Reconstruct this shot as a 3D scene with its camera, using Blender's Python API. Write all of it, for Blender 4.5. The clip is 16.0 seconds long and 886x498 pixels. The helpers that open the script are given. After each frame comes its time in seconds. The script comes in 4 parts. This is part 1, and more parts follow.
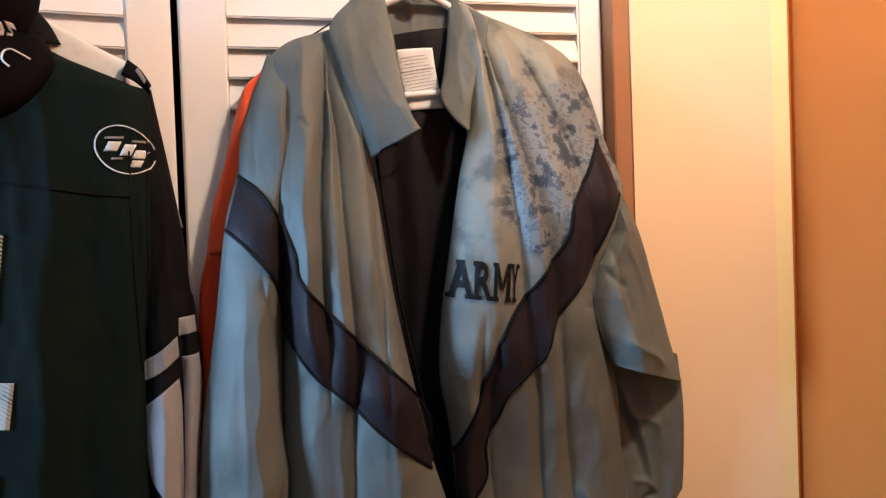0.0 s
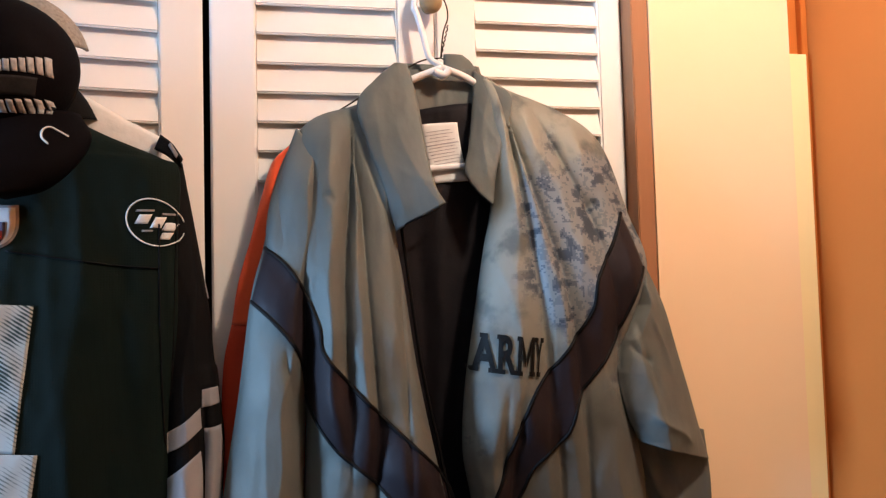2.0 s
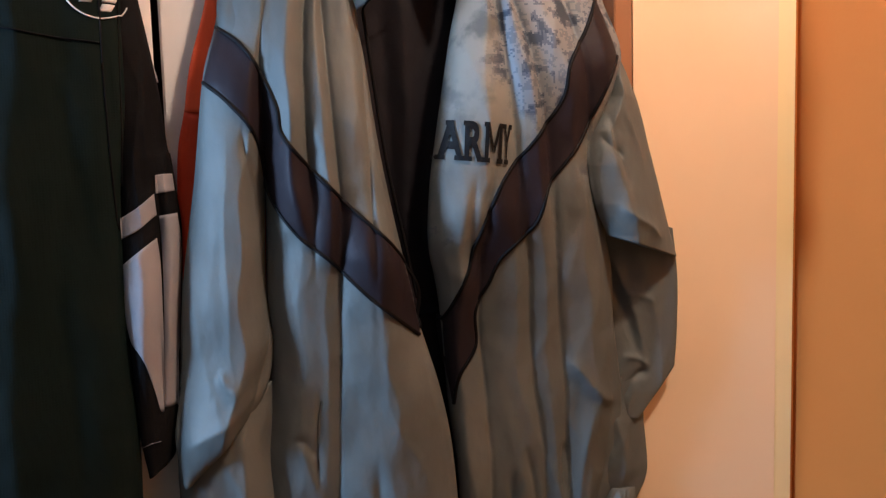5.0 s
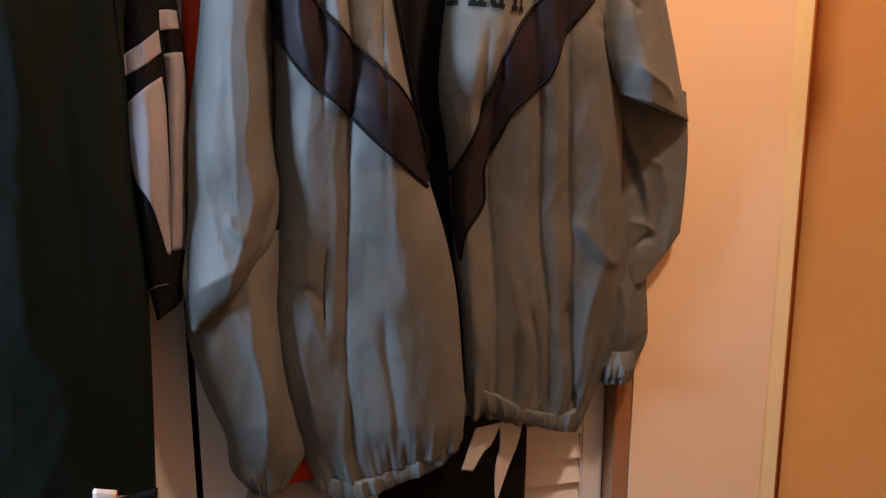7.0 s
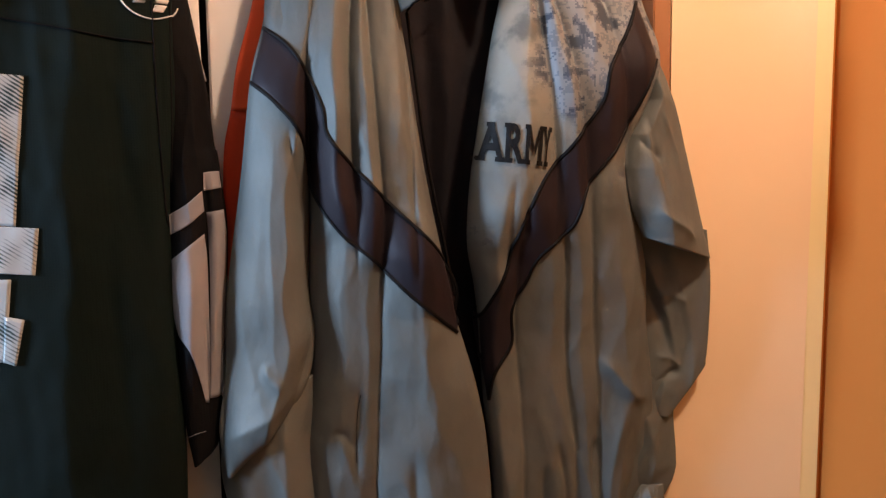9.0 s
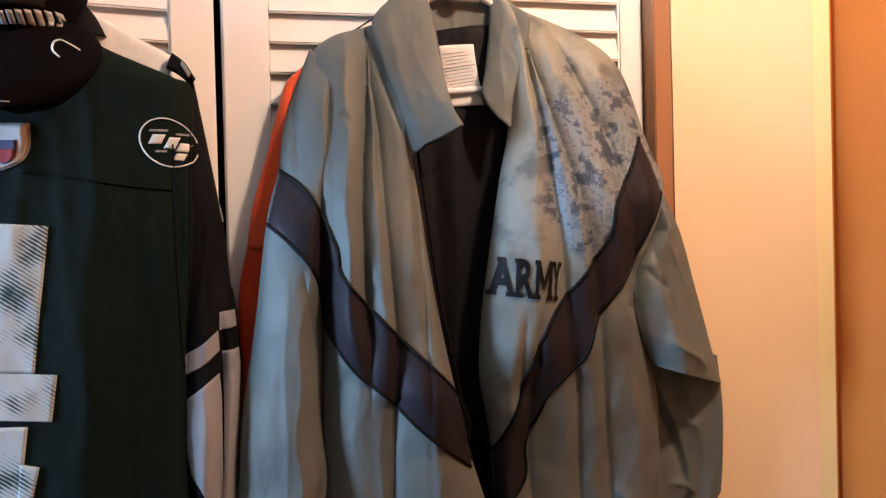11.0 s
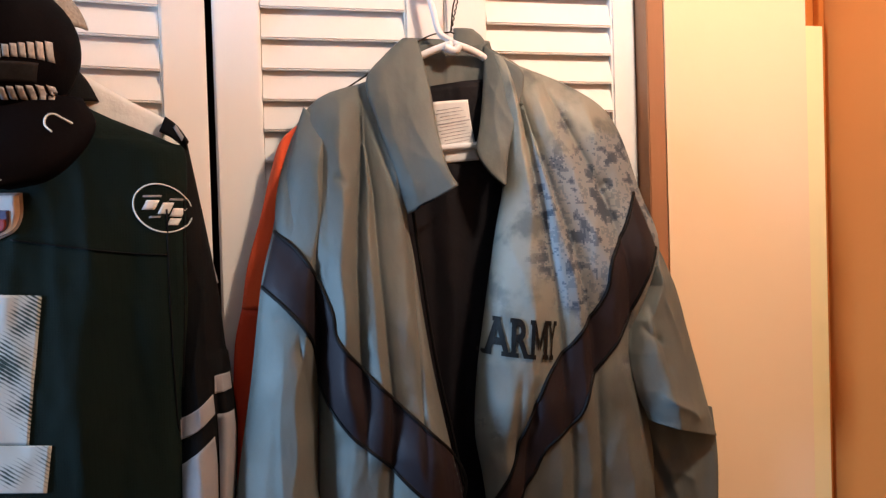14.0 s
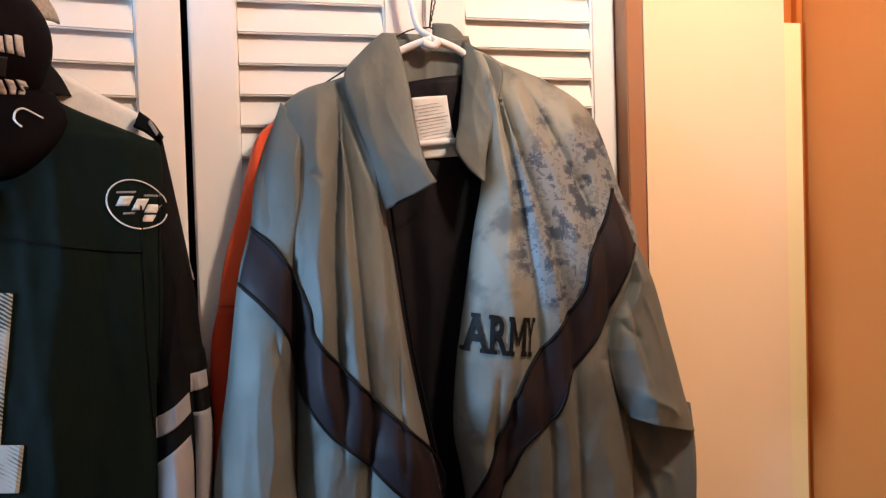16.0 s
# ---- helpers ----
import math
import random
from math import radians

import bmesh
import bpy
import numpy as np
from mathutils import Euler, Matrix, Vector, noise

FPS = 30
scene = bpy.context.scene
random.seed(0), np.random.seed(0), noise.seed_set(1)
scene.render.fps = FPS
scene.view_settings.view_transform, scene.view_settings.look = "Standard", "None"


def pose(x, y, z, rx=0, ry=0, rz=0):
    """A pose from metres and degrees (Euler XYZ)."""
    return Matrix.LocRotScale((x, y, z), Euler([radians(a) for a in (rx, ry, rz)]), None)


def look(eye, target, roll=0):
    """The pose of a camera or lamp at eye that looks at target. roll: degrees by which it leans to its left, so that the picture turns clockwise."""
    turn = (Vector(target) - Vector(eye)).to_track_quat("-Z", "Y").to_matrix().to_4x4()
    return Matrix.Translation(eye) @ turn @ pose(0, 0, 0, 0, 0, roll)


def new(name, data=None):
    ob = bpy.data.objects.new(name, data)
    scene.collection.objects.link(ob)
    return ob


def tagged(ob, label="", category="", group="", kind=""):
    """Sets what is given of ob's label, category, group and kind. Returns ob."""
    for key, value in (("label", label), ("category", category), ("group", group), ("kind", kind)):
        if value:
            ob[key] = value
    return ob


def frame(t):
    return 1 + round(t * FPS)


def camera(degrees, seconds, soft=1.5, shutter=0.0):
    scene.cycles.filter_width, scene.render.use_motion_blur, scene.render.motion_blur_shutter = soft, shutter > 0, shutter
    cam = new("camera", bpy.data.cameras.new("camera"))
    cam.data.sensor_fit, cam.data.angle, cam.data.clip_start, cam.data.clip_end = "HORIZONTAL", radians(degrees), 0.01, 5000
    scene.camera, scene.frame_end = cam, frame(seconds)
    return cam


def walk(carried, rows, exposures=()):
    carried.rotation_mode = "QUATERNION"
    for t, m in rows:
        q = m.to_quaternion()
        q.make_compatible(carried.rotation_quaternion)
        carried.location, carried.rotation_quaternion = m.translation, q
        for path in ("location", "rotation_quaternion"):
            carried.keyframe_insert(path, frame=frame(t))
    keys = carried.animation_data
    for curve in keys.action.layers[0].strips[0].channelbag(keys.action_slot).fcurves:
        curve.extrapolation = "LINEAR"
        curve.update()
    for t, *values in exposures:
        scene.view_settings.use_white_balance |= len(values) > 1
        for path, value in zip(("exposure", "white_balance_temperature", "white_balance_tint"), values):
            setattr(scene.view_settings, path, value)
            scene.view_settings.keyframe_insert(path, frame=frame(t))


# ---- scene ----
cam = camera(60.5, 16.0, soft=1.3)
PATH = [
    (0, (-0.187, -1.021, 1.482), (0.243, 0.932, 1.44), -2.0),
    (0.5, (-0.201, -1.02, 1.495), (0.232, 0.932, 1.474), -2.1),
    (1, (-0.211, -1.018, 1.508), (0.204, 0.938, 1.539), -2.0),
    (1.5, (-0.211, -1.023, 1.519), (0.186, 0.936, 1.596), -1.4),
    (2, (-0.196, -1.022, 1.505), (0.195, 0.937, 1.608), -1.5),
    (2.5, (-0.19, -1.014, 1.486), (0.232, 0.94, 1.531), -2.2),
    (3, (-0.192, -1.007, 1.469), (0.255, 0.942, 1.42), -2.5),
    (3.5, (-0.173, -0.999, 1.446), (0.243, 0.955, 1.344), -2.6),
    (6, (-0.189, -0.991, 1.336), (0.272, 0.937, 1.073), -0.8),
    (6.5, (-0.195, -0.992, 1.314), (0.255, 0.928, 0.984), -0.2),
    (7, (-0.2, -0.99, 1.286), (0.252, 0.923, 0.915), -0.2),
    (7.5, (-0.209, -0.987, 1.314), (0.248, 0.932, 0.987), -0.1),
    (8, (-0.213, -0.993, 1.349), (0.217, 0.941, 1.073), -0.4),
    (8.5, (-0.214, -0.994, 1.375), (0.202, 0.947, 1.133), -0.6),
    (9, (-0.213, -1.0, 1.393), (0.194, 0.946, 1.18), -0.8),
    (9.5, (-0.211, -1.001, 1.414), (0.195, 0.95, 1.244), -1.1),
    (10, (-0.219, -1.002, 1.424), (0.186, 0.953, 1.311), -1.2),
    (12.5, (-0.226, -1.012, 1.545), (0.182, 0.945, 1.567), -1.5),
    (13, (-0.219, -1.012, 1.548), (0.196, 0.944, 1.548), -1.5),
    (13.5, (-0.232, -1.008, 1.553), (0.205, 0.943, 1.5), -1.8),
    (14, (-0.222, -1.005, 1.55), (0.196, 0.95, 1.515), -1.7),
    (14.5, (-0.22, -1.008, 1.547), (0.199, 0.947, 1.512), -1.8),
    (15, (-0.22, -1.009, 1.551), (0.219, 0.942, 1.5), -1.4),
    (15.5, (-0.212, -1.009, 1.547), (0.218, 0.944, 1.502), -1.7),
    (16, (-0.212, -1.003, 1.551), (0.242, 0.945, 1.503), -1.7),
]
EXPOSURES = [(0.0, 0.26, 6200, 8), (1.0, 0.22, 6200, 8), (2.0, 0.08, 6250, 9), (3.5, 0.24, 5950, 10), (6.0, 0.28, 7000, 20), (7.0, 0.24, 7600, 24), (8.0, 0.28, 7500, 21), (9.0, 0.34, 7400, 19), (10.0, 0.38, 6950, 15), (12.5, 0.10, 6450, 11), (16.0, 0.10, 6250, 9)]
walk(cam, [(t, look(eye, target, roll)) for t, eye, target, roll in PATH], EXPOSURES)

# ---- world and light ----
world = bpy.data.worlds.new("world")
scene.world = world
world.use_nodes = True
_sky = world.node_tree.nodes.new("ShaderNodeTexSky")
_sky.sky_type, _sky.sun_disc, _sky.sun_elevation, _sky.sun_rotation = "NISHITA", False, radians(35), radians(200)
world.node_tree.links.new(_sky.outputs[0], world.node_tree.nodes["Background"].inputs[0])
world.node_tree.nodes["Background"].inputs[1].default_value = 0.08


def lamp(name, kind, m, energy, colour, size=0.3, size_y=None):
    d = bpy.data.lights.new(name, kind)
    d.energy, d.color = energy, colour
    if kind == "AREA":
        d.size = size
        if size_y:
            d.shape, d.size_y = "RECTANGLE", size_y
    else:
        d.shadow_soft_size = size
    ob = new(name, d)
    ob.matrix_world = m
    return ob


lamp("window_daylight", "AREA", look((-2.38, -0.52, 1.60), (-0.1, -0.1, 1.35)), 88, (0.40, 0.65, 1.0), 0.42, 0.9)
lamp("ceiling_bulb", "POINT", pose(0.38, -0.67, 2.37), 65, (1.0, 0.775, 0.585), 0.06)

# ---- materials ----


def material(name, rough=0.6, metal=0.0, sheen=0.0):
    m = bpy.data.materials.new(name)
    m.use_nodes = True
    b = m.node_tree.nodes["Principled BSDF"]
    b.inputs["Roughness"].default_value, b.inputs["Metallic"].default_value = rough, metal
    b.inputs["Sheen Weight"].default_value = sheen
    b.inputs["Specular IOR Level"].default_value = 0.12
    return m, m.node_tree.nodes, m.node_tree.links, b


def surface(name, a, b2, scale=6.0, rough=0.6, bump=0.2, fine=120.0, stretch=(1, 1, 1), metal=0.0, sheen=0.0, dist=0.004, object_tint=0.0):
    """Colour that drifts between two tones, fine grain in the relief."""
    m, n, l, b = material(name, rough, metal, sheen)
    tc = n.new("ShaderNodeTexCoord")
    mp = n.new("ShaderNodeMapping")
    mp.inputs["Scale"].default_value = stretch
    l.new(tc.outputs["Object"], mp.inputs[0])
    n1 = n.new("ShaderNodeTexNoise")
    n1.inputs["Scale"].default_value, n1.inputs["Detail"].default_value = scale, 6
    l.new(mp.outputs[0], n1.inputs["Vector"])
    ramp = n.new("ShaderNodeValToRGB")
    ramp.color_ramp.elements[0].position, ramp.color_ramp.elements[1].position = 0.3, 0.7
    ramp.color_ramp.elements[0].color, ramp.color_ramp.elements[1].color = (*a, 1), (*b2, 1)
    l.new(n1.outputs[0], ramp.inputs[0])
    out = ramp.outputs[0]
    if object_tint:
        oi = n.new("ShaderNodeObjectInfo")
        mr = n.new("ShaderNodeMapRange")
        mr.inputs[3].default_value, mr.inputs[4].default_value = 1 - object_tint, 1 + object_tint
        l.new(oi.outputs["Random"], mr.inputs[0])
        mx = n.new("ShaderNodeVectorMath")
        mx.operation = "SCALE"
        l.new(out, mx.inputs[0])
        l.new(mr.outputs[0], mx.inputs["Scale"])
        out = mx.outputs[0]
    l.new(out, b.inputs["Base Color"])
    n2 = n.new("ShaderNodeTexNoise")
    n2.inputs["Scale"].default_value, n2.inputs["Detail"].default_value = fine, 4
    l.new(mp.outputs[0], n2.inputs["Vector"])
    bp = n.new("ShaderNodeBump")
    bp.inputs["Strength"].default_value, bp.inputs["Distance"].default_value = bump, dist
    l.new(n2.outputs[0], bp.inputs["Height"])
    l.new(bp.outputs[0], b.inputs["Normal"])
    rr = n.new("ShaderNodeMapRange")
    rr.inputs[3].default_value, rr.inputs[4].default_value = rough - 0.07, rough + 0.07
    l.new(n2.outputs[0], rr.inputs[0])
    l.new(rr.outputs[0], b.inputs["Roughness"])
    return m


def crease(m, scale, strength, dist):
    """Sharp branching creases laid over the fine relief of a cloth."""
    n, l = m.node_tree.nodes, m.node_tree.links
    b = n["Principled BSDF"]
    below = b.inputs["Normal"].links[0].from_socket
    tc = n.new("ShaderNodeTexCoord")
    no = n.new("ShaderNodeTexNoise")
    no.noise_type = "RIDGED_MULTIFRACTAL"
    no.inputs["Scale"].default_value, no.inputs["Detail"].default_value, no.inputs["Distortion"].default_value = scale, 3, 0.6
    l.new(tc.outputs["Object"], no.inputs["Vector"])
    bp = n.new("ShaderNodeBump")
    bp.inputs["Strength"].default_value, bp.inputs["Distance"].default_value = strength, dist
    l.new(no.outputs[0], bp.inputs["Height"])
    l.new(below, bp.inputs["Normal"])
    l.new(bp.outputs[0], b.inputs["Normal"])


def nylon(name, camo=False):
    """Crisp grey-green windbreaker nylon; with camo, a pixelled print that fades out down the chest."""
    m = surface(name, (0.102, 0.113, 0.109), (0.152, 0.162, 0.150), 9, 0.58, 0.30, 46, (1, 1, 0.6), metal=0.16, dist=0.004)
    n, l = m.node_tree.nodes, m.node_tree.links
    b = n["Principled BSDF"]
    crease(m, 20.0, 0.35, 0.004)
    if not camo:
        return m
    base = b.inputs["Base Color"].links[0].from_socket
    tc = n.new("ShaderNodeTexCoord")
    snap = n.new("ShaderNodeVectorMath")
    snap.operation = "SNAP"
    snap.inputs[1].default_value = (0.0021, 1.0, 0.0021)
    l.new(tc.outputs["Object"], snap.inputs[0])
    no = n.new("ShaderNodeTexNoise")
    no.inputs["Scale"].default_value, no.inputs["Detail"].default_value, no.inputs["Roughness"].default_value = 36, 5, 0.60
    l.new(snap.outputs[0], no.inputs["Vector"])
    r = n.new("ShaderNodeValToRGB")
    r.color_ramp.interpolation = "CONSTANT"
    e = r.color_ramp.elements
    e[0].position, e[0].color = 0.0, (0.050, 0.066, 0.088, 1)
    e[1].position, e[1].color = 0.43, (0.095, 0.112, 0.134, 1)
    e.new(0.475).color = (0.185, 0.202, 0.212, 1)
    e.new(0.56).color = (0.130, 0.148, 0.165, 1)
    e.new(0.62).color = (0.185, 0.200, 0.205, 1)
    l.new(no.outputs[0], r.inputs[0])
    sep = n.new("ShaderNodeSeparateXYZ")
    l.new(snap.outputs[0], sep.inputs[0])

    def ramped(sock, lo, hi):
        q = n.new("ShaderNodeMapRange")
        q.interpolation_type = "SMOOTHSTEP"
        q.inputs[1].default_value, q.inputs[2].default_value = lo, hi
        l.new(sock, q.inputs[0])
        return q.outputs[0]

    def mul(a, c, op="MULTIPLY"):
        q = n.new("ShaderNodeMath")
        q.operation = op
        l.new(a, q.inputs[0])
        if isinstance(c, float):
            q.inputs[1].default_value = c
        else:
            l.new(c, q.inputs[1])
        return q.outputs[0]
    mx = ramped(sep.outputs[0], 0.05, 0.14)
    mz = ramped(sep.outputs[2], 1.30, 1.52)
    mt = ramped(sep.outputs[2], 1.76, 1.62)
    n3 = n.new("ShaderNodeTexNoise")
    n3.inputs["Scale"].default_value, n3.inputs["Detail"].default_value = 11, 5
    l.new(snap.outputs[0], n3.inputs["Vector"])
    k = mul(mul(mul(mx, mz), mt), 0.60, "MULTIPLY")
    k = mul(k, mul(n3.outputs[0], 1.7, "MULTIPLY"), "ADD")
    k = ramped(k, 1.04, 1.34)
    # pale sand up the chest: faded print, and lamplight put into the colour
    lit_sand = n.new("ShaderNodeMix")
    lit_sand.data_type = "RGBA"
    n4 = n.new("ShaderNodeTexNoise")
    n4.inputs["Scale"].default_value, n4.inputs["Detail"].default_value = 24, 4
    l.new(tc.outputs["Object"], n4.inputs["Vector"])
    l.new(mul(mul(ramped(sep.outputs[2], 1.32, 1.55), ramped(n4.outputs[0], 0.32, 0.52)), 0.75), lit_sand.inputs[0])
    l.new(base, lit_sand.inputs[6])
    lit_sand.inputs[7].default_value = (0.29, 0.29, 0.25, 1)
    mix = n.new("ShaderNodeMix")
    mix.data_type = "RGBA"
    l.new(k, mix.inputs[0])
    l.new(lit_sand.outputs[2], mix.inputs[6])
    l.new(r.outputs[0], mix.inputs[7])
    l.new(mix.outputs[2], b.inputs["Base Color"])
    return m


def knit(name, colour, hole=0.55):
    """Athletic mesh: small regular holes in a dull knit."""
    m, n, l, b = material(name, 0.8)
    tc = n.new("ShaderNodeTexCoord")
    v = n.new("ShaderNodeTexVoronoi")
    v.inputs["Scale"].default_value, v.inputs["Randomness"].default_value = 330, 0.15
    l.new(tc.outputs["Object"], v.inputs["Vector"])
    n1 = n.new("ShaderNodeTexNoise")
    n1.inputs["Scale"].default_value = 7
    l.new(tc.outputs["Object"], n1.inputs["Vector"])
    r = n.new("ShaderNodeMapRange")
    r.inputs[1].default_value, r.inputs[2].default_value, r.inputs[3].default_value, r.inputs[4].default_value = 0.1, 0.4, hole, 1.0
    l.new(v.outputs[0], r.inputs[0])
    r2 = n.new("ShaderNodeMapRange")
    r2.inputs[3].default_value, r2.inputs[4].default_value = 0.75, 1.2
    l.new(n1.outputs[0], r2.inputs[0])
    k = n.new("ShaderNodeMath")
    k.operation = "MULTIPLY"
    l.new(r.outputs[0], k.inputs[0])
    l.new(r2.outputs[0], k.inputs[1])
    s = n.new("ShaderNodeVectorMath")
    s.operation = "SCALE"
    s.inputs[0].default_value = colour
    l.new(k.outputs[0], s.inputs["Scale"])
    l.new(s.outputs[0], b.inputs["Base Color"])
    bp = n.new("ShaderNodeBump")
    bp.inputs["Strength"].default_value, bp.inputs["Distance"].default_value = 0.25, 0.001
    l.new(v.outputs[0], bp.inputs["Height"])
    l.new(bp.outputs[0], b.inputs["Normal"])
    return m


def halftone(name):
    """White print with slanting dark hatch that is worn through in patches."""
    m, n, l, b = material(name, 0.6)
    tc = n.new("ShaderNodeTexCoord")
    mp = n.new("ShaderNodeMapping")
    mp.inputs["Rotation"].default_value = (0, radians(-35), 0)
    l.new(tc.outputs["Object"], mp.inputs[0])
    w = n.new("ShaderNodeTexWave")
    w.bands_direction = "Z"
    w.inputs["Scale"].default_value, w.inputs["Distortion"].default_value, w.inputs["Detail"].default_value = 80, 1.6, 2
    l.new(mp.outputs[0], w.inputs["Vector"])
    n1 = n.new("ShaderNodeTexNoise")
    n1.inputs["Scale"].default_value, n1.inputs["Detail"].default_value = 17, 4
    l.new(tc.outputs["Object"], n1.inputs["Vector"])
    a = n.new("ShaderNodeMath")
    a.operation = "MULTIPLY_ADD"
    a.inputs[1].default_value, a.inputs[2].default_value = 0.15, 0.05
    l.new(w.outputs[1], a.inputs[0])
    c = n.new("ShaderNodeMath")
    c.operation = "ADD"
    l.new(a.outputs[0], c.inputs[0])
    l.new(n1.outputs[0], c.inputs[1])
    r = n.new("ShaderNodeValToRGB")
    r.color_ramp.elements[0].position, r.color_ramp.elements[0].color = 0.47, (0.02, 0.04, 0.04, 1)
    r.color_ramp.elements[1].position, r.color_ramp.elements[1].color = 0.60, (0.42, 0.46, 0.46, 1)
    l.new(c.outputs[0], r.inputs[0])
    l.new(r.outputs[0], b.inputs["Base Color"])
    return m


NYLON, CAMO = nylon("grey_green_nylon"), nylon("grey_green_nylon_camo", True)
BROWN = surface("dark_plum_nylon", (0.017, 0.0135, 0.0165), (0.024, 0.0185, 0.0225), 12, 0.52, 0.2, 60, (1, 1, 0.5), metal=0.12, dist=0.002)
crease(BROWN, 24.0, 0.25, 0.003)
BLACKPIPE = surface("black_piping", (0.003, 0.003, 0.0035), (0.005, 0.005, 0.006), 30, 0.6)
LINING = surface("black_lining", (0.0065, 0.006, 0.0078), (0.011, 0.0095, 0.0125), 14, 0.65, 0.3, 200, dist=0.001)
PRINT = surface("black_print", (0.004, 0.004, 0.004), (0.007, 0.007, 0.007), 60, 0.55)
LABEL = surface("white_label_cloth", (0.70, 0.70, 0.70), (0.80, 0.80, 0.79), 40, 0.8, 0.2, 400, dist=0.0005)
LABELINK = surface("label_ink", (0.22, 0.22, 0.24), (0.45, 0.45, 0.47), 200, 0.8)
PAINT = surface("white_door_paint", (0.82, 0.80, 0.77), (0.87, 0.85, 0.82), 3, 0.42, 0.12, 40, (1, 1, 0.4), object_tint=0.03)
# near-black: the shade inside the closet, put into a colour
CLOSETSHADE = surface("closet_shade_black", (0.010, 0.008, 0.007), (0.014, 0.011, 0.010), 10, 0.9)
CREAM = surface("cream_wall_paint", (0.86, 0.64, 0.41), (0.90, 0.68, 0.45), 2.2, 0.55, 0.10, 160, dist=0.001)
STRIP = surface("pale_trim_paint", (0.86, 0.70, 0.38), (0.90, 0.75, 0.42), 5, 0.5, 0.1, 120, dist=0.001)
ORANGE = surface("orange_wall_paint", (0.46, 0.142, 0.028), (0.50, 0.158, 0.033), 3, 0.6, 0.12, 150, dist=0.001)
JAMBBROWN = surface("jamb_brown", (0.32, 0.15, 0.075), (0.38, 0.185, 0.095), 6, 0.45, 0.2, 60, (1, 1, 0.08))
GREEN = knit("dark_green_knit", (0.0031, 0.0088, 0.0073), 0.6)
BLACKKNIT = knit("black_knit", (0.004, 0.004, 0.0045), 0.7)
WHITEKNIT = surface("white_jersey_cloth", (0.25, 0.24, 0.25), (0.30, 0.285, 0.295), 20, 0.5, 0.2, 250, sheen=0.2, dist=0.001)
WHITEPRINT = surface("white_print", (0.66, 0.67, 0.66), (0.74, 0.74, 0.73), 60, 0.6)
GREYPRINT = surface("grey_thread", (0.20, 0.19, 0.19), (0.34, 0.33, 0.33), 90, 0.7)
NUMBER = halftone("worn_white_number")
RED = surface("red_jersey_cloth", (0.82, 0.095, 0.03), (0.9, 0.115, 0.035), 12, 0.5, 0.2, 200, sheen=0.2, dist=0.001)
REDDARK = surface("red_jersey_cloth_darker", (0.62, 0.055, 0.020), (0.70, 0.066, 0.024), 12, 0.5, 0.2, 200, dist=0.001)
CAPCLOTH = surface("black_cap_twill", (0.0028, 0.0022, 0.0028), (0.005, 0.004, 0.005), 20, 0.75, 0.3, 300, dist=0.001)
CAPCLOTH.node_tree.nodes["Principled BSDF"].inputs["Specular IOR Level"].default_value = 0.03
CAPMESH = surface("grey_cap_mesh", (0.20, 0.18, 0.16), (0.34, 0.31, 0.28), 260, 0.7, 0.6, 300, dist=0.002)
PLASTIC = surface("white_hanger_plastic", (0.78, 0.78, 0.80), (0.82, 0.82, 0.84), 8, 0.28, 0.05, 60)
WIRE = surface("dark_wire", (0.03, 0.028, 0.025), (0.07, 0.06, 0.05), 40, 0.4, metal=0.8)
KNOB = surface("worn_wooden_knob", (0.22, 0.15, 0.08), (0.36, 0.27, 0.16), 20, 0.35)
FLOOR = surface("brown_carpet", (0.06, 0.04, 0.028), (0.09, 0.062, 0.042), 12, 0.95, 0.8, 300, dist=0.006)
CEIL = surface("white_ceiling_paint", (0.50, 0.48, 0.44), (0.54, 0.52, 0.48), 2, 0.8, 0.2, 90)
ROOM = surface("cream_room_paint", (0.19, 0.155, 0.115), (0.22, 0.18, 0.13), 2, 0.7, 0.1, 90)
GLASSY, _n, _l, _b = material("window_glass", 0.02)
_b.inputs["Transmission Weight"].default_value = 1.0

# ---- mesh helpers ----


def link(name, verts, faces, mat, parent=None, label="", smooth=True):
    me = bpy.data.meshes.new(name)
    me.from_pydata([tuple(v) for v in verts], [], faces)
    me.materials.append(mat)
    me.validate()
    if smooth:
        me.polygons.foreach_set("use_smooth", [True] * len(me.polygons))
    ob = new(name, me)
    ob.parent = parent
    if label:
        ob["label"] = label
    return ob


def part(name, bm, mat, parent=None, label="", smooth=False):
    me = bpy.data.meshes.new(name)
    bmesh.ops.recalc_face_normals(bm, faces=bm.faces)
    bm.to_mesh(me)
    bm.free()
    me.materials.append(mat)
    if smooth:
        me.polygons.foreach_set("use_smooth", [True] * len(me.polygons))
    ob = new(name, me)
    ob.parent = parent
    if label:
        ob["label"] = label
    return ob


def box(x0, x1, y0, y1, z0, z1, bevel=0.0, bm=None):
    bm = bm or bmesh.new()
    r = bmesh.ops.create_cube(bm, size=1.0, matrix=Matrix.Translation(((x0 + x1) / 2, (y0 + y1) / 2, (z0 + z1) / 2)) @ Matrix.Diagonal((x1 - x0, y1 - y0, z1 - z0, 1)))
    if bevel:
        es = list({e for v in r["verts"] for e in v.link_edges})
        bmesh.ops.bevel(bm, geom=es, offset=bevel, segments=2, affect="EDGES")
    return bm


